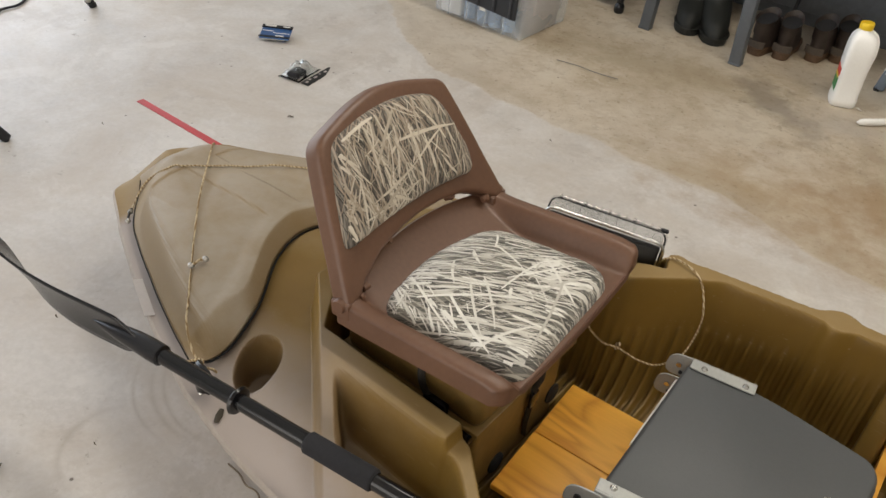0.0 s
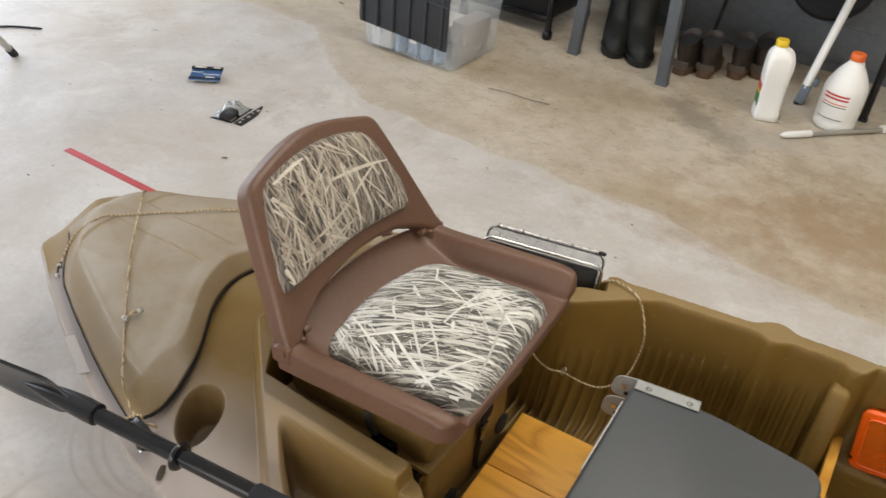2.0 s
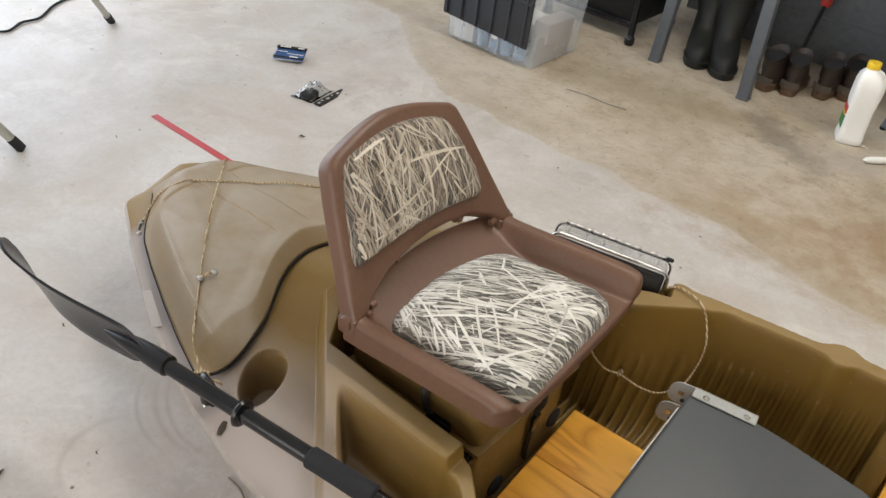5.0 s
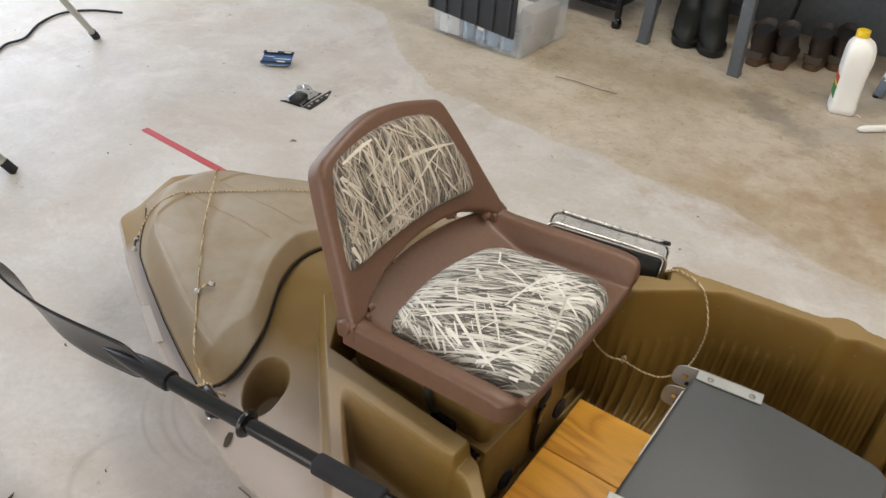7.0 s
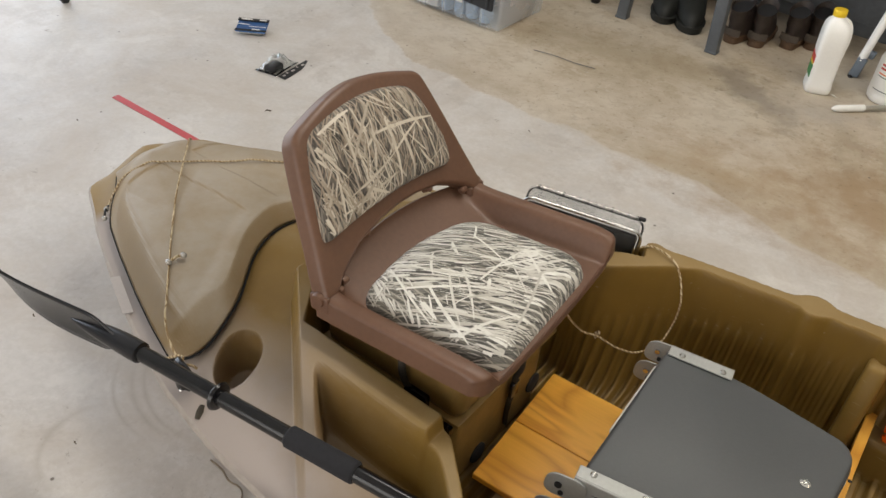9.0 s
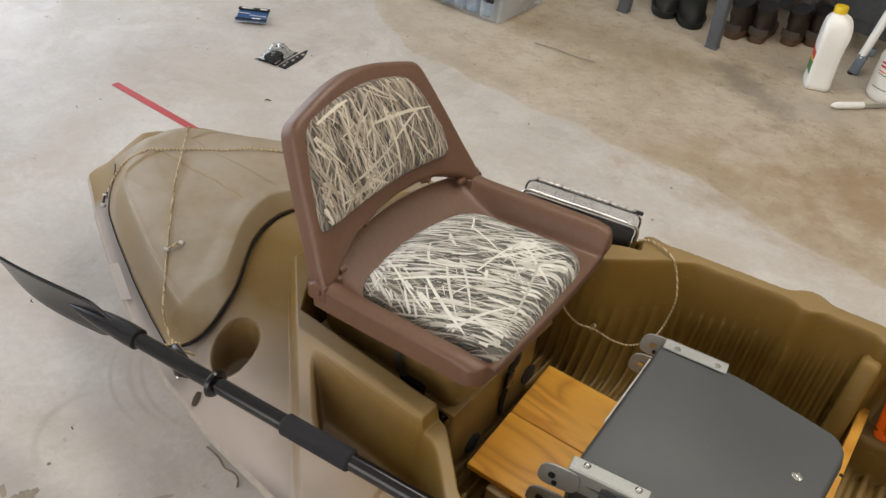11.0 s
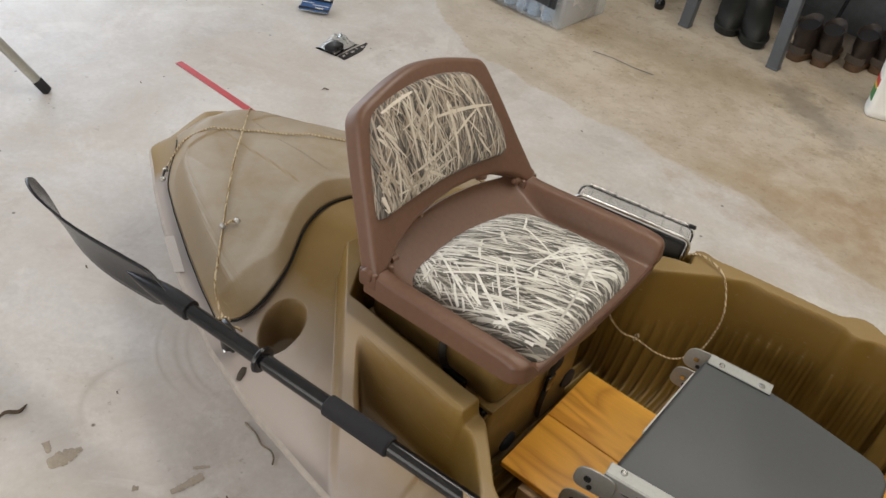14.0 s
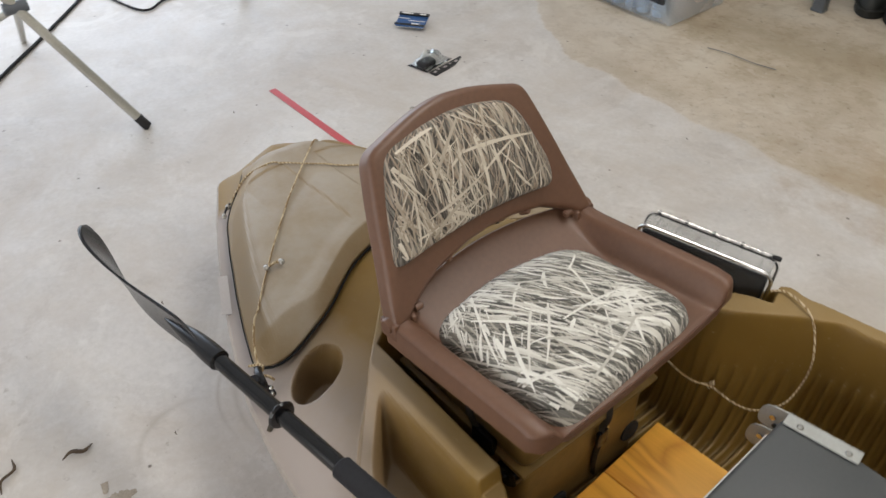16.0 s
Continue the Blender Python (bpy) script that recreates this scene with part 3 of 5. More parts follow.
def top_height(x, s):
    a = np.abs(s)
    w = beam(x)
    # the far gunwale swells out and back where the bulkhead meets it
    ain = mouth(x) + np.where(s > 0, eased(x, [-0.215, -0.196, -0.178, -0.147, -0.098, -0.051, -0.022, -0.004, 0.013, 0.033, 0.06],
                                           [0.0, 0.008, 0.009, 0.005, 0.009, 0.017, 0.017, 0.0, -0.002, 0.005, 0.0], 0.006), 0.0)
    ac = np.maximum(ain + 0.012, eased(x, [-0.7, -0.34, -0.31, -0.286, -0.236, -0.136, -0.05, -0.035, -0.015, 0.003, 0.02, 0.036, 0.1, 0.3, 0.9, 1.25],
                                          [0.252, 0.258, 0.280, 0.332, 0.357, 0.374, 0.387, 0.391, 0.412, 0.419, 0.415, 0.405, 0.413, 0.422, 0.385, 0.29], 0.008))
    ac = ac + np.where(s > 0, eased(x, [-0.345, -0.322, -0.286, -0.25], [0.0, 0.06, 0.024, 0.0]), 0.0)
    crest = CREST + 0.008 * sm((x + 0.36) / 0.06)
    # the near rail steps down behind the pocket
    crest = np.where(s < 0, crest - 0.024 * sm((x + 0.337) / 0.010) * (1 - sm((x + 0.18) / 0.10)), crest)
    t = np.clip((a - ac) / np.maximum(w - ac, 0.01), 0, 1)
    pod = np.where(a < ac, crest, crest - (crest - FLANGE) * t ** 1.1)
    edge = -0.726 + np.maximum(a - 0.137, 0) * 1.08
    z = deck_height(x, a) + (pod - deck_height(x, a)) * sm((x - edge) / 0.022 + 0.5)
    # the pocket in the near side deck
    left, right, inn, out = (x + 0.552 - (a - 0.26) * 1.03) / 1.43, ((a - 0.26) * 1.1 - 0.320 - x) / 1.49, a - 0.268, 0.342 - a
    k = 0.007
    near = -k * np.log(sum(np.exp(-np.clip(q, -0.2, 0.4) / k) for q in (left, right, inn, out)))
    z = np.where(s < 0, z - np.maximum(z - 0.224 + 0.06 * (x + 0.45), 0) * sm((near + 0.005) / 0.020), z)
    # the cup holder
    dx, ds = x + 0.706, s + 0.284
    r = np.hypot((ds * 0.87 - dx * 0.48) / 1.48, dx * 0.87 + ds * 0.48)
    z = np.where(s < 0, z - np.minimum(0.085, np.maximum(z - 0.16, 0)) * sm((0.0382 - r) / 0.009), z)
    # the slot in the far gunwale where the clear case stands
    cu, cv = 0.948 * (x + 0.424) + 0.317 * (s - 0.295), 0.948 * (s - 0.295) - 0.317 * (x + 0.424)
    slot = sm((0.026 - np.abs(cv + 0.014)) / 0.006) * sm((0.136 - np.abs(cu)) / 0.008)
    z = z - np.maximum(z - 0.262, 0) * slot
    # the cockpit
    ins = np.minimum(ain - a, (x + 0.625 - (np.maximum(a, 0.13) - 0.21) * 0.7) * 0.8)
    wide = 0.03 + 0.075 * sm((x + 0.36) / 0.1) * (1 - sm((x - 0.128) / 0.02)) + 0.008
    u = np.clip(ins / wide, 0, 1)
    lip = sm(np.clip(ins / 0.014, 0, 1))
    flank = SOLE + (z - SOLE) * (1 - u) ** 3.1
    rib = np.clip(np.sin(2 * np.pi * x / np.where(x > 0.15, 0.030, 0.0190)) * 1.6, -1, 1)
    # the corrugation stops at a line half way up the side
    keep = sm((0.270 + 0.09 * np.clip(x, -0.35, 0.1) - flank) / 0.016) * sm((x + 0.62) / 0.03)
    u = np.clip((ins - 0.0016 * rib * keep) / wide, 0, 1)
    sunk = SOLE + (z - SOLE) * (1 - u) ** 3.1 + 0.0060 * rib * keep
    z = np.where(ins > 0, z + (sunk - z) * lip, z)
    # the ledge behind the thwart, where the orange boxes stand
    ledge = sm((x - 0.150) / 0.012) * sm((a - 0.344) / 0.010) * np.where(ins > 0, 1, 0)
    z = np.where((ledge > 0) & (z < 0.2), z + (0.172 - z) * ledge, z)
    return z


boat = thing("sneak_boat", "olive brown moulded plastic duck boat resting on the concrete", "boat", (0, 0, 0))
xs_ = np.concatenate([np.arange(-1.354, -1.31, 0.003), np.arange(-1.31, -1.0, 0.009), np.arange(-1.0, -0.78, 0.0018), np.arange(-0.78, -0.36, 0.0024), np.arange(-0.36, 0.40, 0.0022), np.arange(0.40, 1.351, 0.012)])
xs_ = xs_[np.concatenate([[True], np.diff(xs_) > 0.0012])]
vs_ = np.linspace(-1, 1, 330)
X, V = np.meshgrid(xs_, vs_, indexing="ij")
# the rows on the near side lean with the coaming's slanting fore edge
lean = sm((X + 1.28) / 0.55) * (1 - sm((X + 0.70) / 0.55))
X0, S = X, V * beam(X)
for _ in range(6):
    X = X0 + 1.08 * np.maximum(-S - 0.137, 0) * lean
    S = V * beam(X)
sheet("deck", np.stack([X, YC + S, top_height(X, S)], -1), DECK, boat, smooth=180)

# the hull below the flange: a lip, then sides that draw in to the keel
outline = [(x, YC - float(beam(x))) for x in np.concatenate([np.linspace(1.35, -1.31, 84), np.linspace(-1.32, -1.354, 12)])]
outline += [(-1.355, YC + s) for s in np.linspace(-0.04, 0.04, 4)]
outline += [(x, YC + float(beam(x))) for x in np.concatenate([np.linspace(-1.354, -1.32, 12), np.linspace(-1.31, 1.35, 84)])]
outline += [(1.352, YC + s) for s in np.linspace(0.31, -0.31, 10)]
o = np.array(outline)
tan = np.roll(o, -1, 0) - np.roll(o, 1, 0)
nor = np.stack([-tan[:, 1], tan[:, 0]], -1)
nor /= np.linalg.norm(nor, axis=1)[:, None]
if ((o + nor * 0.05 - [0, YC]) ** 2).sum() > ((o - [0, YC]) ** 2).sum():
    nor = -nor
rows = []
for d, z in [(0.0, FLANGE), (-0.004, FLANGE - 0.003), (-0.005, FLANGE - 0.012), (0.0, FLANGE - 0.018), (0.012, FLANGE - 0.020), (0.02, 0.17), (0.05, 0.09), (0.075, 0.03), (0.10, 0.006), (0.125, 0.0)]:
    p = o + nor * d
    rows.append(np.concatenate([p, np.full((len(p), 1), z)], 1))
P = np.array(rows)
P = np.concatenate([P, P[:, :1]], 1)
sheet("hull", P, HULL, boat)

# the bulkhead stub on the far wall and the thwart's cleat
for s in (1, -1):
    bm = box((0.034, 0.075, 0.222), (0.130, 0.385, 0.111), 0.011, 3)
    for v in bm.verts:
        if v.co.y < 0.385:
            v.co.y -= 0.075 * (1 - v.co.z / 0.222)
    if s < 0:
        bmesh.ops.scale(bm, vec=(1, -1, 1), verts=bm.verts)
    part("bulkhead", bm, OLIVE, boat, m=pose(0, YC, 0.096))

# ---- bow hatch ----
hatch = thing("bow_hatch", "olive moulded hatch cover with a curved edge, roped to the bow", "hatch", (0, 0, 0))


def aft_edge(a):
    """The cover's after edge: a hollow curve that swings aft towards the sides and turns round the corner."""
    return eased(a, [0.0, 0.03, 0.06, 0.105, 0.15, 0.19, 0.225, 0.26, 0.29, 0.315, 0.332, 0.345, 0.356, 0.37], [-0.908, -0.903, -0.893, -0.869, -0.836, -0.805, -0.784, -0.769, -0.761, -0.762, -0.770, -0.784, -0.806, -0.85], 0.018)


def lid_half(x):
    """Half the cover's width; it draws in from the flange towards the bow."""
    return beam(x) - 0.024 - 0.04 * (1 - sm((x + 1.308) / 0.15))


uu, vv = np.meshgrid(np.linspace(0, 1, 130), np.linspace(-1, 1, 150), indexing="ij")
HX = -1.308 + uu * 0.5
for _ in range(12):
    HS = vv * lid_half(HX)
    HX = -1.308 + uu * (aft_edge(np.abs(HS)) + 1.308)
HA = np.abs(HS)
side, aft, fore = (lid_half(HX) - HA) * 0.85, aft_edge(HA) - HX, HX + 1.308
lap = np.clip((-HS / np.maximum(lid_half(HX), 0.05) - 0.76) / 0.24, 0, 1)
base = deck_height(HX, HA) + 0.005 + 0.010 * np.clip(-HS / 0.12, 0, 1)
crown = 0.287 - 0.030 * lap ** 1.5 - 0.024 * np.clip(HS / 0.22, 0, 1) + 0.005 * (1 - (HA / np.maximum(lid_half(HX), 0.05)) ** 2.4) - 0.030 * (1 - sm((HX + 1.32) / 0.30))


def roll(d, w, p):
    return 1 - (1 - np.clip(d / w, 0, 1)) ** p


rise = roll(side, 0.048, 1.7) * roll(fore, 0.05, 2.2) * (0.93 * roll(aft, 0.030 + 0.028 * sm((HA - 0.19) / 0.10), 1.08) + 0.07 * roll(aft, 0.05, 2.0))
HZ = base + np.maximum(crown - base, 0.02) * rise
# two sunk panels beside a middle ridge
inside = np.minimum(side - 0.034, np.minimum(fore - 0.085, HA - 0.036))
HZ = HZ - 0.0034 * sm(inside / 0.006) * sm((aft - 0.044) / 0.035)
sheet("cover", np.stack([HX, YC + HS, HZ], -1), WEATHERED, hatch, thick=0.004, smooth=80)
rim = [(float(HX[0, k]), YC + float(HS[0, k]), float(base[0, k])) for k in range(4, 146, 6)]
loop = [(float(HX[i, 0]) + 0.001, YC + float(HS[i, 0]) - 0.002, float(base[i, 0])) for i in range(4, 128, 4)]
loop += [(float(HX[-1, k]) + 0.003, YC + float(HS[-1, k]), float(base[-1, k]) - 0.003) for k in range(0, 150, 3)]
loop += [(float(HX[i, -1]) + 0.001, YC + float(HS[i, -1]) + 0.002, float(base[i, -1])) for i in range(127, 4, -4)]
# the shadow gap under the cover's edge, put in as a black strip
part("gap_strip", tube(loop, [0.0012] * 31 + [0.0034] * 50 + [0.0012] * (len(loop) - 81), 8, flat=0.45), GAPBLACK, hatch, "black strip for the shadow gap round the cover")


def on_hatch(x, s):
    w = 1.0 / ((HX - x) ** 2 + (HS - s) ** 2 + 3e-6) ** 2
    return float((HZ * w).sum() / w.sum())


# ---- cords over the hatch ----
def cord(name, pts, label, radius=0.0022, n=8, wobble=0.0):
    path = spline(pts, n)
    for p in path:
        p += np.array([0, 0, 0]) + np.random.uniform(-wobble, wobble, 3)
    return tagged(part(name, tube(path, radius, 8), ROPE), label, "rope")


def over(pts):
    return [(x, YC + s, on_hatch(x, s) + 0.0035) for x, s in pts]


cord("long_hatch_cord", [(-1.226, 0.764, 0.225), (-1.244, 0.788, 0.229), (-1.252, 0.808, 0.244), (-1.253, 0.838, 0.267)] + [(x, y, max(z, 0.272 + 0.011 * k / 12)) for k, (x, y, z) in enumerate(over([(-1.233 + 0.137 * k / 12, -0.063 + 0.165 * (k / 12) ** 0.92) for k in range(13)]))] + over([(-1.0, 0.19)]),
     "thin tan braided cord along the hatch cover", 0.0019)
cord("cross_hatch_cord", over([(-1.291, 0.091), (-1.274, 0.074), (-1.246, 0.048), (-1.169, -0.029), (-1.095, -0.100), (-0.998, -0.185), (-0.944, -0.230), (-0.905, -0.266), (-0.874, -0.294)])
     + [(x, y, max(z, on_hatch(x, y - YC) + 0.005)) for x, y, z in ((-0.852, 0.632, 0.272), (-0.832, 0.618, 0.262), (-0.805, 0.604, 0.254), (-0.776, 0.594, 0.249))], "thin tan braided cord tied across the hatch cover", 0.0019)
toggle = thing("cord_toggle", "two small pale beads knotted on a cord on the hatch", "toggle", (-0.930, 0.719, on_hatch(-0.93, -0.226) + 0.008))
for k, d in enumerate(((-0.003, -0.0135, 0.0), (0.003, 0.0135, 0.003))):
    bm = bmesh.new()
    bmesh.ops.create_uvsphere(bm, u_segments=12, v_segments=8, radius=0.0057)
    bmesh.ops.scale(bm, vec=(1.2, 1, 0.9), verts=bm.verts)
    part("bead", bm, BEAD, toggle, m=pose(*d))
part("knot", tube(spline([(-0.003, -0.013, 0), (0.001, -0.005, 0.005), (-0.002, 0.004, 0.003), (0.003, 0.013, 0.003)], 5), 0.0026, 8), ROPE, toggle)
toggle2 = thing("cord_toggle", "pale beads on the cord's end at the bow flange", "toggle", (-1.222, 0.756, 0.224))
for d in ((-0.008, 0.014, 0.003), (0.014, -0.006, 0.001)):
    bm = bmesh.new()
    bmesh.ops.create_uvsphere(bm, u_segments=12, v_segments=8, radius=0.0057)
    part("bead", bm, BEAD, toggle2, m=pose(*d))
part("knot", tube(spline([(-0.014, 0.022, 0.004), (-0.008, 0.014, 0.005), (0.002, 0.004, 0.004), (0.014, -0.006, 0.002)], 5), 0.0024, 8), SEAL, toggle2)

# registration sticker, lettering left off
tagged(part("hull_sticker", slab([(-0.054, -0.009), (0.054, -0.009), (0.054, 0.009), (-0.054, 0.009)], 0, 0.0012, 0), STICKER,
            m=pose(-1.0, 0.642, FLANGE + 0.0035, -8, 0, -23)), "pale blank sticker on the bow flange", "sticker")

# ---- the paddle ----
paddle = thing("kayak_paddle", "black two-piece kayak paddle lying along the side deck", "paddle", (0, 0, 0))
A, B = Vector((-0.783, 0.533, 0.306)), Vector((-0.20, 0.606, 0.318))
along = (B - A).normalized()


def shaft(d):
    return A + along * d


part("shaft", tube([shaft(-0.06), shaft(0.2), shaft(0.9), shaft(1.35)], 0.0125, 20), GLOSS, paddle, "glossy black tube")


side_v = Vector((0, 0, 1)).cross(along).normalized()
up_v = along.cross(side_v)


def spine(sign, start, u):
    p = shaft(start + sign * 0.361 * u)
    return p + side_v * (-0.089 * u ** 2 + 0.095 * u ** 3) + up_v * (-0.051 * u ** 2 + 0.106 * u ** 3)


def blade(sign, start):
    """A slim spoon blade that stands on edge: square shoulders, a curved line and a rounded tip."""
    n, m = 40, 11
    pts = np.zeros((n, m, 3))
    for i in range(n):
        u = i / (n - 1)
        k = min(1.0, u / 0.15)
        half = 0.012 + 0.028 * (k * k * (3 - 2 * k)) ** 0.8 * (1 + 0.3 * max(0.0, u - 0.15) / 0.6)
        if u > 0.72:
            half *= math.sqrt(max(0.004, 1 - ((u - 0.72) / 0.281) ** 2))
        th = -4.585 - 0.18 * u + 0.675 * u * u
        side = side_v * math.cos(th) + up_v * math.sin(th)
        nrm = side.cross(along)
        for j in range(m):
            q = -1 + 2 * j / (m - 1)
            pts[i, j] = spine(sign, start, u) + side * half * q + nrm * 0.004 * (1 - q * q) * math.sin(math.pi * u)
    return pts


sheet("blade", blade(-1, -0.03), BLACK, paddle, "curved black blade", thick=0.004)
sheet("blade", blade(1, 1.34), BLACK, paddle, "curved black blade", thick=0.004)
for sign, start in ((-1, -0.03), (1, 1.34)):
    neck = [shaft(start - sign * 0.042), shaft(start - sign * 0.040), shaft(start - sign * 0.02)] + [spine(sign, start, u) for u in (0.0, 0.05, 0.10, 0.15, 0.20, 0.25, 0.30)]
    part("neck", tube(neck, [0.0135, 0.0172, 0.0176, 0.0170, 0.0160, 0.0148, 0.0128, 0.0100, 0.0065, 0.0020], 18), BLACK, paddle)
part("grip", tube([shaft(0.296), shaft(0.299), shaft(0.409), shaft(0.412)], [0.0140, 0.0165, 0.0165, 0.0140], 18), FOAM, paddle, "dark foam hand grip")
part("grip", tube([shaft(0.80), shaft(0.803), shaft(0.915), shaft(0.918)], [0.0140, 0.0165, 0.0165, 0.0140], 18), FOAM, paddle, "dark foam hand grip")
part("drip_ring", tube([shaft(0.161), shaft(0.163), shaft(0.166), shaft(0.170), shaft(0.172)], [0.0145, 0.0205, 0.0225, 0.0205, 0.0145], 24), BLACK, paddle, "black rubber drip ring")

# the holder that the paddle rests in
clip = thing("paddle_clip", "black plastic cleat with cord on the side deck", "cleat", (-0.735, 0.575, 0.224))
part("base", box((0.030, 0.024, 0.012), (0, 0.006, 0.006), 0.004), BLACK, clip, m=pose(0, 0, 0, 0, 0, 8))
part("post", tube([(0, 0, 0.008), (0.002, -0.004, 0.036), (0.004, -0.010, 0.052)], [0.013, 0.012, 0.009], 12), BLACK, clip)
part("horn", tube(spline([(-0.026, 0.012, 0.036), (-0.015, 0.006, 0.042), (0.006, 0.002, 0.044), (0.018, 0.0, 0.038)], 4), [0.004] + [0.0065] * 11 + [0.004], 8), BLACK, clip)
part("screw", lathe([(0.003, 0), (0.003, 0.003), (0.001, 0.004)], 12), STEEL, clip, m=pose(0.004, -0.010, 0.004, 40, 0, 0))
for k in range(3):
    bm = bmesh.new()
    bmesh.ops.create_uvsphere(bm, u_segments=10, v_segments=8, radius=0.0045 - 0.0006 * k)
    part("shackle", bm, STEEL, clip, "bright steel shackle", m=pose(0.016 + 0.009 * k, 0.010 - 0.004 * k, 0.030 - 0.004 * k))
part("cord_end", tube(spline([(-0.050, 0.006, 0.026), (-0.038, 0.020, 0.030), (-0.026, 0.020, 0.034), (-0.018, 0.012, 0.034), (-0.012, 0.004, 0.040), (0.000, 0.016, 0.038), (0.006, 0.022, 0.030)], 5), 0.0022, 8), ROPE, clip, "frayed pale cord end")
scupper = tube([(0, 0, 0.002), (0.007, -0.011, 0.001), (0.014, -0.022, 0)], [0.004, 0.006, 0.004], 10, flat=0.3)
part("scupper", scupper, STRAP, boat, "small dark drain slot", m=pose(-0.690, 0.572, 0.216))

# ---- seat box ----
seat_box = thing("seat_box", "olive brown plastic storage box under the camouflage seat", "storage box", (-0.475, 0.905, SOLE))
part("body", box((0.262, 0.262, 0.186), (0, 0, 0.094), 0.016, 3), DULL, seat_box)
part("lid", box((0.275, 0.276, 0.086), (0, 0, 0.229), 0.018, 3), DULL, seat_box)
part("lid_lip", box((0.286, 0.288, 0.009), (0, 0, 0.186), 0.004, 2), DULL, seat_box)
part("seat_mount", box((0.20, 0.22, 0.03), (0.02, 0.02, 0.284), 0.004), SEAL, seat_box, m=pose(0, 0, 0, 0, -5, 0))
for yy in (-0.144, ):
    part("latch", box((0.045, 0.012, 0.032), (0.062, yy, 0.196), 0.004), BLACK, seat_box, "black clasp")
    part("hinge_pin", lathe([(0.021, 0), (0.021, 0.010), (0.017, 0.014), (0.008, 0.014), (0.006, 0.018)], 20), BLACK, seat_box, "round black hinge cap", m=pose(0.108, -0.133, 0.160, 90, 0, 0))
# black discs put in for the shadow and dark hole low on the box
for yy, zz in ((-0.050, 0.030), (0.112, 0.072)):
    part("dark_spot", lathe([(0.020, 0), (0.020, 0.003), (0.017, 0.005)], 18), SEAL, seat_box, "black disc for the shade low on the box front", m=pose(0.131, yy, zz, 0, 90, 0))
strap = tube(spline([(0.139, 0.034, 0.27), (0.141, 0.030, 0.225), (0.146, 0.026, 0.190), (0.139, 0.024, 0.160), (0.137, 0.027, 0.125), (0.136, 0.022, 0.083), (0.134, 0.027, 0.036)], 6), 0.0054, 8, flat=0.28)
part("strap", strap, STRAP, seat_box, "dark camouflage webbing strap")
part("buckle", box((0.008, 0.022, 0.034), (0.139, 0.027, 0.132), 0.003), BLACK, seat_box)
strap = tube(spline([(0.03, -0.142, 0.29), (0.035, -0.150, 0.24), (0.05, -0.144, 0.20), (0.055, -0.14, 0.17)], 6), 0.0062, 8, flat=0.28)
part("strap", strap, STRAP, seat_box, "dark camouflage webbing strap")

# ---- camouflage folding seat ----
seat = thing("folding_boat_seat", "brown plastic folding boat seat with camouflage cushions", "boat seat", (-0.445, 0.945, 0.372), turn=3.0)
seat.matrix_world = pose(-0.445, 0.945, 0.372, 0, 0, 3.0) @ pose(0, 0, 0, 0, -5, 0)
# the pan: a shallow tub with raised side rails and a rounded front
pu, pv = np.meshgrid(np.linspace(0, 1, 60), np.linspace(-1, 1, 80), indexing="ij")
HALF = np.interp(pu, [0, 0.1, 1.0], [0.214, 0.216, 0.222])
PX = -0.150 + 0.298 * pu + 0.008 * (1 - pv ** 2) * sm((pu - 0.6) / 0.4) - 0.036 * (1 - pv ** 2) * sm((0.5 - pu) / 0.5)
PX = PX - 0.014 * np.clip((np.abs(pv) - 0.86) / 0.14, 0, 1) ** 3 * sm((pu - 0.55) / 0.45)
PY = pv * HALF
rail = sm((np.abs(PY) - (HALF - 0.058)) / 0.034)
back = np.clip((0.34 - pu) / 0.33, 0, 1) ** 1.5
PZ = 0.012 + 0.038 * (rail ** 4 + (back * (1.15 + 0.42 * (1 - pv ** 2))) ** 4) ** 0.25 + 0.004 * (1 - pu) * rail 
edge = np.minimum(HALF - np.abs(PY), np.minimum(0.30 * pu, 0.30 * (1 - pu)))
rail_end = sm((pu - 0.84) / 0.16)
PZ = PZ - 0.005 * rail * rail_end ** 2
PZ = PZ - 0.006 * (1 - np.clip(edge / 0.011, 0, 1)) ** 2
pan = sheet("seat_pan", np.stack([PX, PY, PZ], -1), BROWN, seat, thick=0.005)
# the skirt drops from the pan's edge and closes it below
loop_i = [(0, j) for j in range(0, 80, 2)] + [(i, 79) for i in range(1, 60, 2)] + [(59, j) for j in range(78, 0, -2)] + [(i, 0) for i in range(58, 0, -2)]
bm = bmesh.new()
ring_rows = []
for out, drop in ((0.0, -0.0002), (0.0006, 0.004), (0.0010, None), (-0.010, None)):
    ring = []
    for i, j in loop_i:
        x, y, z = PX[i, j], PY[i, j], PZ[i, j]
        k = 1 + out / 0.17, 1 + out / 0.215
        low = 0.015 if out > 0 else 0.009
        ring.append(bm.verts.new((-0.015 + (x + 0.015) * k[0], y * k[1], max(z - drop, low + 0.004) if drop is not None else low)))
    ring_rows.append(ring)
for a, b in zip(ring_rows, ring_rows[1:]):
    for k in range(len(a)):
        bm.faces.new((a[k], a[(k + 1) % len(a)], b[(k + 1) % len(a)], b[k]))
bm.faces.new(ring_rows[-1][::-1])
part("seat_skirt", bm, BROWN, seat, smooth=60)


def pad_height(u, height, plump):
    return height * (1 - (1 - min(1, u / 0.20)) ** 2.4) + plump * (1 - (1 - u) ** 2)


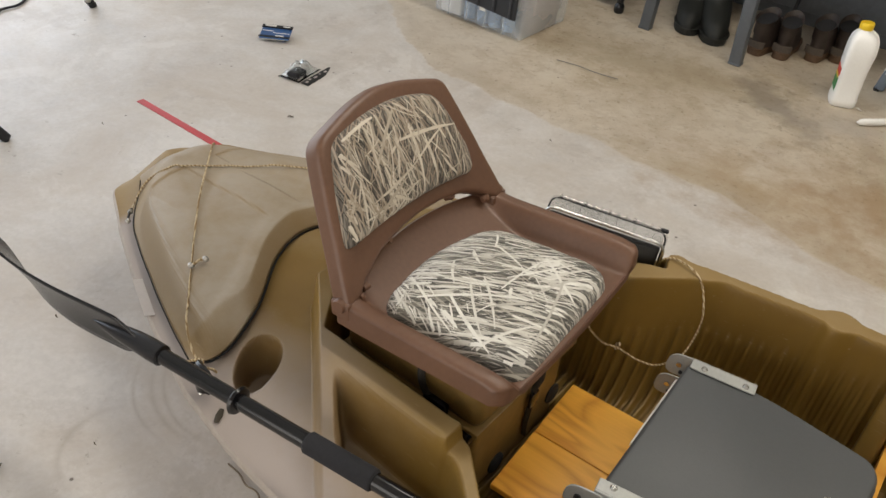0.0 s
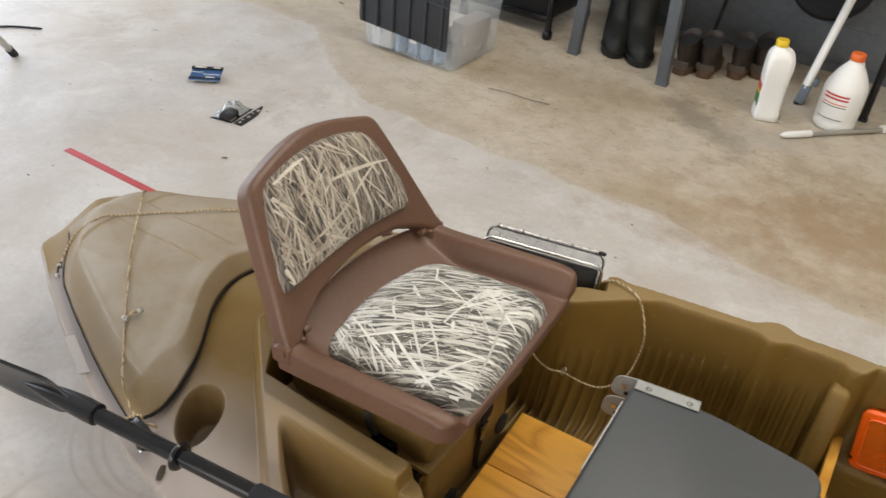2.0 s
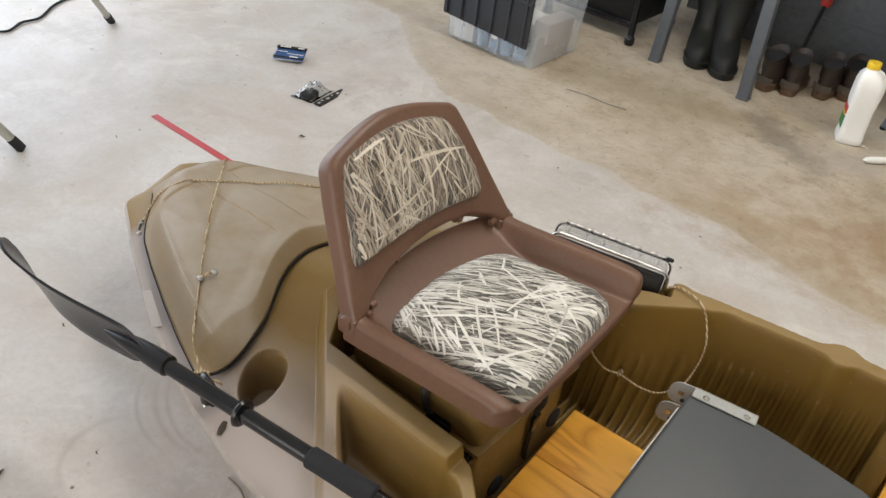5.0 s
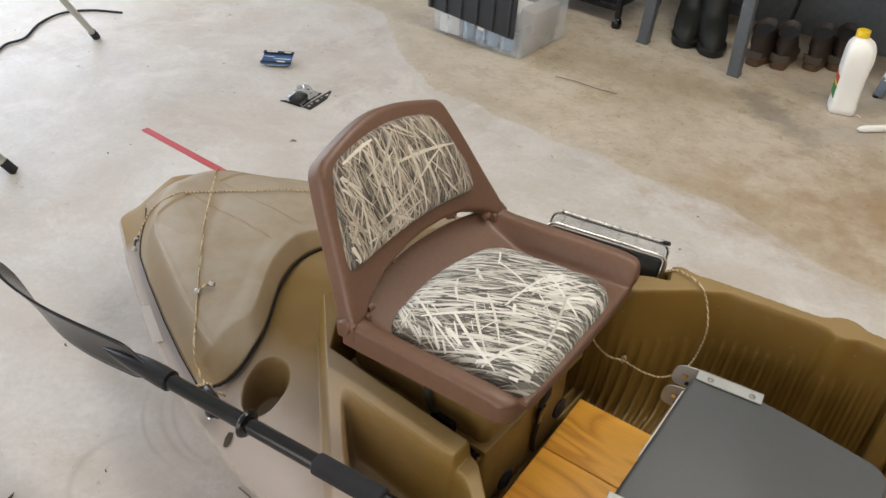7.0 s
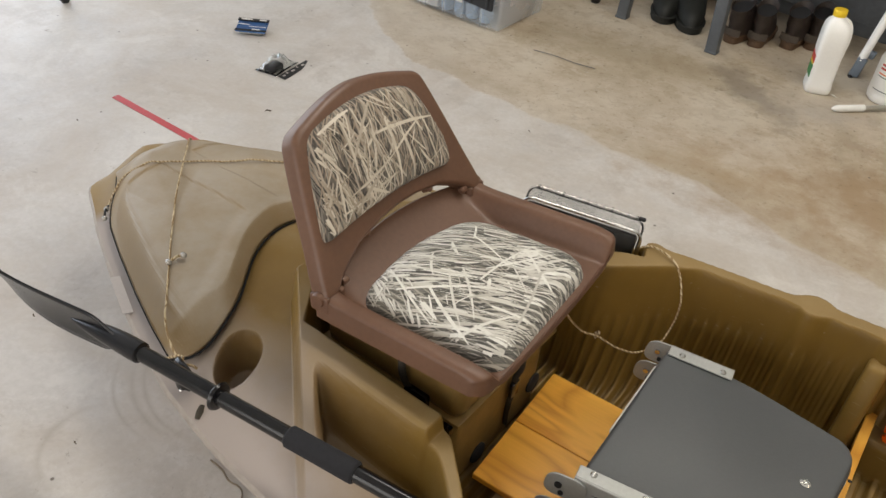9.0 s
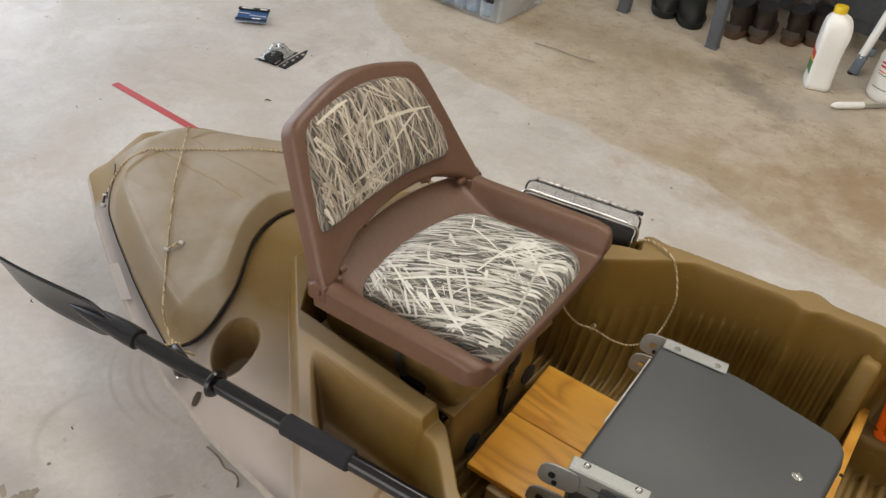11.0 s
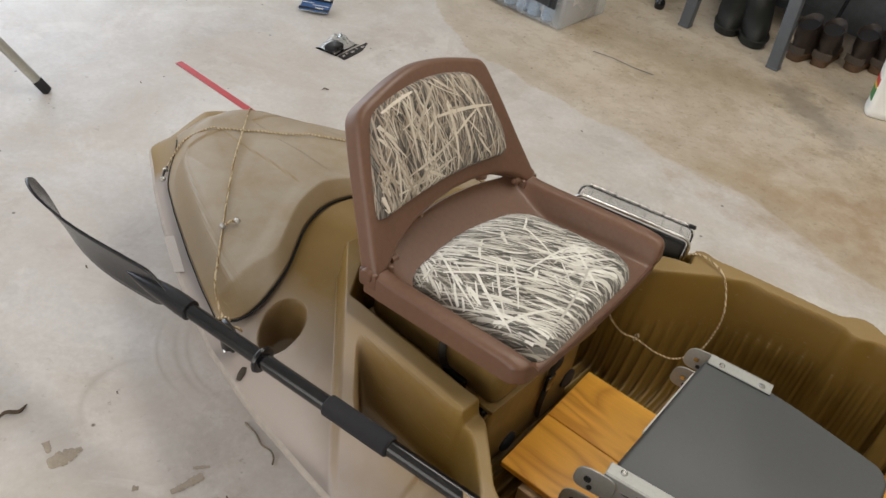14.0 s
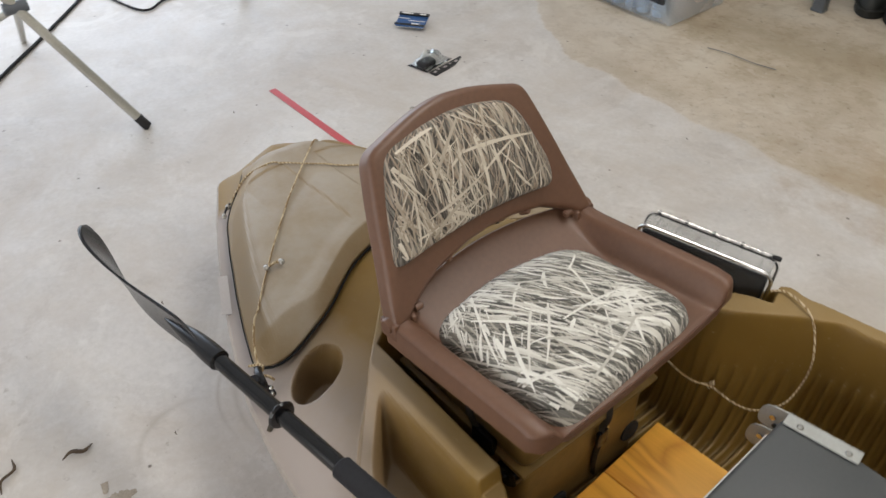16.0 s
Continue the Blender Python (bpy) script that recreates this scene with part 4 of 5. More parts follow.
def cushion(poly, radius, height, plump, inset_rows=18):
    """A padded cushion on a rounded plan: a steep seam edge and a domed top, its cloth laid out as a UV map."""
    o2 = rounded(poly, radius, 8)
    cx = sum((p for p in o2), Vector((0, 0))) / len(o2)
    bm = bmesh.new()
    cloth = bm.loops.layers.uv.new("cloth")
    spread = {}
    full = height + plump

    def add(p, kk, z, ripple=0.0):
        v = bm.verts.new((cx.x + (p.x - cx.x) * kk, cx.y + (p.y - cx.y) * kk, z + ripple))
        f = kk + (full - z) * 0.9 / max((p - cx).length, 0.01)
        spread[v] = (p - cx) * f
        return v

    prev = None
    for i in range(inset_rows):
        u = i / inset_rows
        z = pad_height(u, height, plump)
        kk = 0.985 if i == 0 else 1 - u ** 1.15
        ring = [add(p, kk, 0.0 if i == 0 else z, 0.0012 * math.sin(j * 1.3) * u * (1 - u)) for j, p in enumerate(o2)]
        if prev:
            for j in range(len(ring)):
                bm.faces.new((prev[j], prev[(j + 1) % len(ring)], ring[(j + 1) % len(ring)], ring[j]))
        prev = ring
    top = bm.verts.new((cx.x, cx.y, full))
    spread[top] = Vector((0, 0))
    for j in range(len(prev)):
        bm.faces.new((prev[j], prev[(j + 1) % len(prev)], top))
    for f in bm.faces:
        for l in f.loops:
            l[cloth].uv = spread[l.vert]
    return bm


def grass_print(poly, radius, height, plump, strokes, wild, seed):
    """The pale grass blades printed on a cushion, laid on its cloth; wild(rnd) gives the middle, heading, length and width of a loose blade."""
    o2 = rounded(poly, radius, 8)
    cx = sum((p for p in o2), Vector((0, 0))) / len(o2)
    dense = [a.lerp(b, k / 12) for a, b in zip(o2, o2[1:] + o2[:1]) for k in range(12)]
    polar = sorted((math.atan2(p.y - cx.y, p.x - cx.x), (p - cx).length) for p in dense)
    ang, rad = [q[0] for q in polar], [q[1] for q in polar]
    rnd = random.Random(seed)
    bm = bmesh.new()

    def lay(x, y, lift):
        d = math.hypot(x - cx.x, y - cx.y)
        k = d / float(np.interp(math.atan2(y - cx.y, x - cx.x), ang, rad, period=2 * math.pi))
        if k > 0.955:
            return None
        return (x, y, pad_height((1 - k) ** (1 / 1.15), height, plump) + lift)

    def blade(x0, y0, x1, y1, wide, bow, lift):
        n = 11
        lx, ly = x1 - x0, y1 - y0
        l = max(math.hypot(lx, ly), 1e-4)
        nx, ny = -ly / l, lx / l
        prev = None
        for i in range(n):
            u = i / (n - 1)
            w = wide * 0.5 * (0.25 + 0.75 * math.sin(math.pi * min(1.0, 0.12 + 0.9 * u)) ** 0.6) * rnd.uniform(0.85, 1.12)
            mx, my = x0 + lx * u + nx * bow * 4 * u * (1 - u), y0 + ly * u + ny * bow * 4 * u * (1 - u)
            pts = [lay(mx + nx * w * q, my + ny * w * q, lift) for q in (-1, 0, 1)]
            if None in pts:
                prev = None
                continue
            row = [bm.verts.new(p) for p in pts]
            if prev:
                bm.faces.new((prev[0], row[0], row[1], prev[1]))
                bm.faces.new((prev[1], row[1], row[2], prev[2]))
            prev = row

    lift = 0.0004
    for k in range(wild[0]):
        x, y, a, l, w = wild[1](rnd)
        dx, dy = math.cos(a) * l / 2, math.sin(a) * l / 2
        lift += 0.000003
        blade(x - dx, y - dy, x + dx, y + dy, w, rnd.uniform(-0.06, 0.06) * l, lift)
    for k, (x0, y0, x1, y1) in enumerate(strokes):
        lift += 0.000006
        blade(x0, y0, x1, y1, 0.0042 if k % 3 else 0.0056, 0.025 * (-1) ** k * math.hypot(x1 - x0, y1 - y0), lift)
    return bm


def seat_grass(rnd):
    x, y = rnd.uniform(-0.13, 0.145), rnd.uniform(-0.168, 0.142)
    a = rnd.gauss(0.40, 0.13) if rnd.random() < 0.86 else rnd.gauss(1.25 if rnd.random() < 0.55 else -0.75, 0.25)
    # the blades fan out towards the two far corners
    a += 2.2 * (y + 0.02) * (0.5 if x > 0 else -0.2) - (1.0 if y < -0.10 and x < 0.02 else 0.0)
    wide = 0.0017 + 0.0052 * rnd.random() ** 2
    if math.hypot(x - 0.075, y - 0.06) < 0.05:
        a, wide = rnd.gauss(0.75, 0.45), 0.003 + 0.005 * rnd.random()
    return x, y, a, rnd.uniform(0.02, 0.070), wide


def back_grass(rnd):
    while True:
        x, y = rnd.uniform(-0.18, 0.15), rnd.uniform(0.06, 0.24)
        if rnd.random() < (1.0 if x < 0.0 or y > 0.21 else 0.42):
            break
    a = rnd.gauss(1.62, 0.34) if rnd.random() < 0.78 else rnd.gauss(0.5, 0.35)
    return x, y, a, rnd.uniform(0.022, 0.085), 0.0014 + 0.0036 * rnd.random() ** 2


SEAT_PAD = ([(-0.116, -0.172), (0.147, -0.172), (0.141, 0.143), (-0.100, 0.141), (-0.140, -0.01)], [0.045, 0.045, 0.05, 0.055, 0.15], 0.022, 0.020)
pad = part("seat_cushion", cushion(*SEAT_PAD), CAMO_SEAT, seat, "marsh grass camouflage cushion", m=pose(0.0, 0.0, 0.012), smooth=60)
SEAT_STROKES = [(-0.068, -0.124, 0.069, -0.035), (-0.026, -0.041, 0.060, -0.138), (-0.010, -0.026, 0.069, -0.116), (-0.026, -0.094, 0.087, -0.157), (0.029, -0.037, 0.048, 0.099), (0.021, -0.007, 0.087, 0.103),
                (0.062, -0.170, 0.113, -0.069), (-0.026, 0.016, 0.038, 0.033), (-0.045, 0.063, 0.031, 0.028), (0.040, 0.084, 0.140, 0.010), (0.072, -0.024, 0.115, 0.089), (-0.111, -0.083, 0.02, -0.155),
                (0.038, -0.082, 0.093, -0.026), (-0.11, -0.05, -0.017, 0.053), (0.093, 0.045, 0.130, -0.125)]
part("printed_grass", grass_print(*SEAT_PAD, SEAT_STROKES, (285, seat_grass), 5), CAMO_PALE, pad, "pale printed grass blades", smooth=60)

# the backrest leans back on its two hinges
rest = thing("backrest", "", "", (0, 0, 0))
rest.parent = seat
rest.matrix_local = pose(-0.138, 0, 0.060, 0, -25, 0) @ pose(0, 0, 0, 90, 0, 90)
half = [(0.218, -0.012), (0.198, 0.06), (0.181, 0.134), (0.166, 0.190), (0.154, 0.228), (0.10, 0.245), (0.05, 0.258), (0.0, 0.264)]
outer = rounded(half + [(-x, y) for x, y in half[-2::-1]], [0.008, 0.05, 0.05, 0.04, 0.018, 0.04, 0.04, 0.04, 0.04, 0.04, 0.034, 0.04, 0.05, 0.05, 0.008], 6)
# the panel stops short of the pan; two arms reach down to the hinges
foot = [(-0.216, -0.012), (-0.186, -0.011), (-0.168, 0.004), (-0.148, 0.016), (-0.11, 0.034), (-0.05, 0.046), (0.0, 0.049)]
plan = [(-x, y) for x, y in foot[-2::-1]] + [(p.x, p.y) for p in outer if p.y > 0.0] + foot
part("back_panel", slab(plan, -0.026, 0.011, 0.0095, 4), BROWN, rest, "brown moulded back shell")
BACK_PAD = ([(-0.186, 0.064), (-0.10, 0.073), (0.0, 0.075), (0.08, 0.068), (0.146, 0.058), (0.153, 0.098), (0.128, 0.186), (0.106, 0.219), (0.05, 0.234), (0.0, 0.240), (-0.06, 0.237), (-0.136, 0.222), (-0.168, 0.135)],
            [0.016, 0.04, 0.04, 0.04, 0.02, 0.03, 0.04, 0.025, 0.03, 0.03, 0.03, 0.025, 0.04], 0.015, 0.012)
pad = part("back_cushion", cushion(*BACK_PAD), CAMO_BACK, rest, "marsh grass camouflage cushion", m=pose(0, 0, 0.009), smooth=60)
BACK_STROKES = [(-0.020, 0.178, 0.125, 0.153), (-0.091, 0.115, 0.007, 0.138), (0.007, 0.138, 0.091, 0.164), (-0.007, 0.224, -0.092, 0.148), (-0.076, 0.228, -0.085, 0.126), (-0.135, 0.208, -0.105, 0.140),
                (0.009, 0.191, 0.001, 0.082), (-0.150, 0.174, -0.172, 0.085), (-0.122, 0.152, -0.140, 0.082), (-0.078, 0.113, -0.031, 0.082), (0.038, 0.140, 0.035, 0.085), (-0.050, 0.228, -0.128, 0.214),
                (-0.115, 0.085, -0.032, 0.121), (0.043, 0.222, 0.023, 0.166)]
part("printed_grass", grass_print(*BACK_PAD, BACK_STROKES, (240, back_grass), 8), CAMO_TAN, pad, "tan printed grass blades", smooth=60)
for s in (-1, 1):
    hb = lathe([(0.010, -0.024), (0.012, -0.021), (0.012, 0.021), (0.010, 0.024)], 16)
    part("hinge", hb, BROWN, seat, m=pose(-0.142, s * 0.197, 0.052, 90, 0, 0))
    part("hinge_block", box((0.036, 0.012, 0.030), (-0.142, s * 0.212, 0.044), 0.004), BROWN, seat)
    part("hinge_block", box((0.030, 0.010, 0.030), (-0.138, s * 0.180, 0.044), 0.004), BROWN, seat)
    part("hinge_pin", lathe([(0.0065, 0), (0.0065, 0.012), (0.004, 0.015)], 12), BROWN, seat, m=pose(-0.136, s * (0.197 - 0.026), 0.060, 90 * s, 0, 0))
    part("stop_bolt", lathe([(0.006, 0), (0.006, 0.016), (0.004, 0.019)], 10), BROWN, seat, m=pose(-0.166, s * 0.085, 0.088, 0, 60, 0))

# ---- plywood boards ----
boards = []
for k, (y0, y1) in enumerate(((0.801, 0.9395), (0.9405, 1.082))):
    bm = box((0.34, y1 - y0, 0.013), (0, 0, 0), 0.0015, 1)
    ob = part("plywood_board", bm, PLY, m=pose(-0.150 - 0.008 * k, (y0 + y1) / 2 + 0.008, 0.1405, 0, 0, 3.4))
    tagged(ob, "varnished plywood board with knots lying in the cockpit", "board", group="plywood boards")
for k, xx in enumerate((-0.25, -0.06)):
    ob = part("batten", box((0.04, 0.30, 0.036), (0, 0, 0), 0.003), BATTEN, m=pose(xx, 0.94, 0.1145))
    tagged(ob, "rough timber batten under the plywood", "batten", group="battens")

# ---- grey folded seat ----
grey = thing("folded_grey_seat", "grey vinyl boat seat folded shut with metal hinge brackets", "boat seat", (0, 0, 0.152))
padplan = rounded([(-0.142, 0.776), (-0.02, 0.782), (0.083, 0.838), (0.145, 0.892), (0.152, 1.072), (0.134, 1.098), (-0.03, 1.112), (-0.156, 1.100)],
                  [0.016, 0.04, 0.06, 0.025, 0.02, 0.02, 0.05, 0.016], 6)
part("seat_base", slab([(p.x, p.y) for p in rounded([(-0.150, 0.785), (0.13, 0.80), (0.135, 1.07), (-0.150, 1.085)], 0.03)], 0.0, 0.085, 0.014, 3), VINYL, grey, "dark vinyl seat base")
part("back_pad", slab([(p.x, p.y) for p in padplan], 0.088, 0.168, 0.007, 3), VINYL, grey, "grey vinyl pad")
seam = [(p.x, p.y, 0.150) for p in padplan]
part("piping", tube(seam + seam[:1], 0.0028, 6), VINYL, grey)


def bracket(x0, y, side, long_, turn):
    """An angle strip screwed to the pad, with two lobed hinge plates at its end."""
    d = side
    at = pose(x0, y, 0, 0, 0, turn)
    bm = box((long_, 0.022, 0.003), (long_ / 2, -d * 0.008, 0.1705), 0.001, 1)
    box((long_, 0.003, 0.042), (long_ / 2, d * 0.004, 0.151), 0.001, 1, bm=bm)
    br = part("bracket", bm, ZINC, grey, "pale grey metal bracket", m=at)
    for xx in (0.022, long_ - 0.016):
        part("screw", lathe([(0.0052, 0), (0.0052, 0.0012), (0.003, 0.0034)], 12), STEEL, br, m=pose(xx, -d * 0.011, 0.172))
    for dz, dx, dy in ((0.120, -0.040, 0.007), (0.066, -0.048, 0.011)):
        lobe = slab([(p.x, p.y) for p in rounded([(0, 0), (0.062, 0.004), (0.062, 0.050), (0.004, 0.046)], 0.020)], 0, 0.003, 0.0008, 1)
        hp = part("hinge_plate", lobe, ZINC, grey, m=at @ pose(dx, d * dy + 0.0015, dz, 90, 0, 0))
        r = 0.0054 if d < 0 else 0.0046
        part("hinge_bolt", lathe([(r, -0.002), (r, 0.0055)], 12), SEAL if d < 0 else STEEL, hp, m=pose(0.022, 0.026, 0.0))
        part("hinge_bolt", lathe([(r * 0.75, -0.002), (r * 0.75, 0.0055)], 12), SEAL, hp, m=pose(0.028, 0.012, 0.0))


bracket(-0.153, 1.098, 1, 0.104, 9)
bracket(-0.146, 0.775, -1, 0.112, 10)
part("pad_screw", lathe([(0.0078, 0), (0.0078, 0.0012), (0.0052, 0.0026), (0.0046, 0.0012), (0.0026, 0.0012), (0.0022, 0.0026), (0.0004, 0.003)], 16), STEEL, grey, m=pose(0.107, 0.980, 0.168))
for p in ((0.1515, 1.040), (0.1495, 0.915)):
    tri = slab([(0, -0.020), (0.004, 0.0), (0, 0.022)], 0, 0.030, 0)
    part("torn_edge", tri, PAPER, grey, "torn white lining", m=pose(p[0] - 0.001, p[1], 0.118))
part("foam_edge", box((0.005, 0.17, 0.008), (0, 0, 0), 0.002), PAPER, grey, "pale foam edge", m=pose(-0.1555, 0.985, 0.140, 0, 0, 2.5))

# ---- thwart and orange boxes ----
thwart = thing("timber_thwart", "orange varnished timber strip screwed across the cockpit", "timber strip", (0.168, 0.945, 0.196))
part("strip", box((0.017, 0.76, 0.022), (-0.003, 0, 0), 0.002), BAR, thwart, m=pose(0, 0, 0, 0, 0, 0.8))
for yy in (0.10, 0.03, 0.20):
    part("screw", lathe([(0.0035, 0), (0.0035, 0.0008), (0.001, 0.001)], 10), SEAL, thwart, m=pose(0.0, yy, 0.011))
part("drain_block", box((0.012, 0.020, 0.006), (0, 0, 0), 0.002), SEAL, boat, m=pose(0.243, 1.175, 0.099))


def dry_box(at, turn, name="dry_box"):
    d = thing(name, "small transparent orange waterproof box standing on the ledge", "box", at, group="orange boxes", turn=turn)
    d.matrix_world = pose(*at, 0, 0, turn) @ pose(0, 0, 0, -8, -9, 0)
    ring = rounded([(-0.046, 0.0), (0.046, 0.0), (0.044, 0.114), (-0.044, 0.114)], 0.012)
    hole = [cc * 0.80 + Vector((0, 0.0115)) for cc in ring]
    bm = bmesh.new()
    rows = [[bm.verts.new((p.x, yy, p.y)) for p in pl] for pl, yy in ((hole, 0.0), (ring, 0.0), (ring, 0.030), (hole, 0.030))]
    for a, b in zip(rows, rows[1:] + rows[:1]):
        for k in range(len(a)):
            bm.faces.new((a[k], a[(k + 1) % len(a)], b[(k + 1) % len(a)], b[k]))
    part("shell", bm, ORANGEBODY, d)
    part("window", box((0.076, 0.003, 0.094), (0, -0.001, 0.057), 0.001, 1), ORANGECLEAR, d, "clear orange lid")
    part("back", box((0.076, 0.003, 0.094), (0, 0.027, 0.057), 0.001, 1), ORANGECLEAR, d)
    part("rim", tube([(p.x * 1.02, 0.006, p.y) for p in ring] + [(-0.0465, 0.006, 0.02)], 0.0042, 8), ORANGEBODY, d)
    part("rim", tube([(p.x * 0.84, -0.0025, p.y * 0.84 + 0.009) for p in ring] + [(-0.039, -0.0025, 0.03)], 0.0018, 8), ORANGEBODY, d)
    for zz in (0.030, 0.082):
        part("latch", box((0.010, 0.014, 0.018), (0.051, 0.006, zz), 0.003), BLACK, d)
    for zz in (0.03, 0.05, 0.07, 0.09):
        part("rib", box((0.004, 0.020, 0.004), (-0.047, 0.014, zz), 0.001, 1), ORANGEBODY, d)
    part("hinge_lug", box((0.008, 0.012, 0.020), (0.000, 0.006, 0.120), 0.002), ORANGEBODY, d)
    part("hinge_lug", box((0.008, 0.012, 0.018), (0.026, 0.006, 0.116), 0.002), ORANGEBODY, d)
    part("lanyard", tube(spline([(0.013, 0.004, 0.108), (0.016, 0.000, 0.130), (0.026, -0.004, 0.152), (0.044, -0.006, 0.168), (0.070, -0.004, 0.172)], 5), 0.0105, 10, flat=0.4), GREYBLUE, d, "grey blue strap")
    for k in range(3):
        loop = [(0.004 + 0.010 * k + (0.018 - 0.003 * k) * math.cos(q * 0.9), 0.010 + 0.002 * k, 0.026 + 0.012 * k + 0.011 * math.sin(q * 0.9 + k)) for q in range(8)]
        part("hook_line", tube(spline(loop, 4), 0.0009, 6), ORANGEBODY, d)


dry_box((0.240, 1.306, 0.178), 0)
dry_box((0.350, 1.306, 0.178), -4)

# ---- clear case beside the seat, with its cord ----
case = thing("clear_case", "clear waterproof plastic case with black lining wedged beside the seat", "case", (0, 0, 0))
case.matrix_world = pose(-0.424, 1.240, 0.241, 0, 0, 18.5) @ pose(0, 0, 0, -8, 4, 0)
# a clear tray with a black-lined lid on its near side, ribbed, with a hinge rod along the far edge
part("lining", box((0.214, 0.016, 0.130), (0, -0.020, 0.068), 0.006, 3), SHADEBOX, case, "black foam lining")
for zz in (0.028, 0.052, 0.076):
    part("lid_ridge", box((0.200, 0.006, 0.008), (0, -0.031, zz), 0.003, 2), GLOSS, case)
part("shell", box((0.228, 0.052, 0.146), (0, -0.003, 0.073), 0.012, 3), CASECLEAR, case, "clear plastic shell")
frame_ = rounded([(-0.113, 0.004), (0.113, 0.004), (0.113, 0.145), (-0.113, 0.145)], 0.020)
loop_ = [(p.x, p.y) for p in frame_] + [(frame_[0].x, frame_[0].y)]
part("top_plate", box((0.212, 0.040, 0.003), (0, -0.005, 0.1450), 0.001, 1), FROST, case, "hazy clear plastic top")
part("rim", tube([(x, -0.029, z) for x, z in loop_], 0.0030, 8), STEEL, case, "bright rim")
part("gasket", tube([(x, 0.019, z) for x, z in loop_], 0.0019, 8), SEAL, case, "black rubber gasket")
part("rim", tube([(x * 1.012, 0.0232, z * 1.006) for x, z in loop_], 0.0022, 8), CASECLEAR, case)
for k in range(6):
    part("ridge", box((0.003, 0.040, 0.003), (-0.088 + k * 0.035, -0.004, 0.1465), 0.001, 1), CASECLEAR, case)
part("hinge_rod", tube([(-0.10, 0.0262, 0.1465), (0.10, 0.0262, 0.1465)], 0.0016, 8), STEEL, case)
for k in range(13):
    part("hinge_lug", box((0.006, 0.007, 0.008), (-0.096 + 0.016 * k, 0.0265, 0.1455 + 0.001 * (k % 2)), 0.002), STEEL if k % 3 == 0 else CASECLEAR, case)
part("latch_pin", box((0.014, 0.010, 0.006), (0.106, 0.0255, 0.1465), 0.002), SEAL, case, "dark latch pin")
part("lanyard_lug", box((0.010, 0.008, 0.006), (0.118, -0.018, 0.060), 0.002), STEEL, case)
rope_pts = [(-0.3, 1.265, 0.356), (-0.282, 1.278, 0.359), (-0.25, 1.271, 0.361), (-0.227, 1.262, 0.356), (-0.209, 1.253, 0.335), (-0.192, 1.236, 0.299), (-0.191, 1.224, 0.256),
            (-0.197, 1.199, 0.226), (-0.224, 1.175, 0.203), (-0.257, 1.159, 0.205), (-0.295, 1.155, 0.211), (-0.313, 1.122, 0.235), (-0.323, 1.079, 0.285), (-0.325, 1.041, 0.335)]
cord("case_lanyard", rope_pts, "tan braided lanyard looping from the case into the cockpit", 0.0018)
tagged(part("lanyard_knot", tube(spline([(-0.299, 1.152, 0.207), (-0.295, 1.158, 0.216), (-0.300, 1.163, 0.214), (-0.305, 1.157, 0.206)], 4), 0.0024, 8), ROPE), "small knot in the tan lanyard", "knot")

# ---- things on the floor ----
tape = part("floor_tape", slab([(-0.235, -0.0115), (0.235, -0.0115), (0.235, 0.0115), (-0.235, 0.0115)], 0, 0.0015, 0), RED, m=pose(-1.77, 1.285, 0.0005, 0, 0, 0.6))
tagged(tape, "strip of red adhesive tape stuck to the concrete", "tape")

pack = thing("blue_packet", "blue printed blister packet lying on the floor", "packet", (-2.098, 1.915, 0.0), turn=36)
part("card", box((0.108, 0.082, 0.006), (0, 0, 0.022), 0.002, 1), BLUE, pack, m=pose(0, 0, 0, 9, 0, 0))
part("blister", box((0.090, 0.050, 0.018), (0, -0.008, 0.011), 0.005, 2), CLEAR, pack)
part("footer", box((0.112, 0.012, 0.0012), (0, -0.033, 0.0254), 0), SHADEBOX, pack, "black printed strip", m=pose(0, 0, 0, 9, 0, 0))
part("header", box((0.112, 0.018, 0.003), (0, 0.030, 0.028), 0.001, 1), SHADEBOX, pack, "black printed strip", m=pose(0, 0, 0, 9, 0, 0))
for bx, by, bw, bh in ((-0.024, 0.031, 0.040, 0.007), (0.034, 0.030, 0.024, 0.006), (0.018, -0.026, 0.030, 0.006), (-0.03, 0.004, 0.04, 0.003), (0.02, -0.008, 0.06, 0.003)):
    part("bar", box((bw, bh, 0.001), (bx, by, 0.0302 if by > 0.02 else 0.0258), 0), PAPER, pack, m=pose(0, 0, 0, 9, 0, 0))

bag = thing("torn_packet", "torn clear plastic packet with black card on the floor", "packet", (-1.812, 1.788, 0.0), turn=102)
part("card", box((0.165, 0.030, 0.003), (0.015, -0.045, 0.006), 0.001, 1), SHADEBOX, bag, "black backing card", m=pose(0, 0, 0, 6, 2, 0))
for k, (bx, bw) in enumerate(((-0.05, 0.012), (-0.028, 0.008), (0.0, 0.016), (0.03, 0.006), (0.058, 0.014))):
    part("bar", box((bw, 0.007, 0.001), (bx, -0.043 + 0.004 * (k % 2), 0.0078), 0), STICKER, bag, m=pose(0, 0, 0, 6, 2, 0))
rng = np.random.RandomState(3)
n = 14
g = np.zeros((n, n, 3))
for i in range(n):
    for j in range(n):
        u, v = i / (n - 1), j / (n - 1)
        g[i, j] = (-0.07 + 0.13 * u, -0.025 + 0.085 * v, 0.004 + 0.040 * math.sin(math.pi * u) * math.sin(math.pi * v) * (0.6 + 0.7 * rng.rand()))
sheet("bag", g, CLEAR, bag, "crumpled clear film", thick=0.0006, smooth=20)
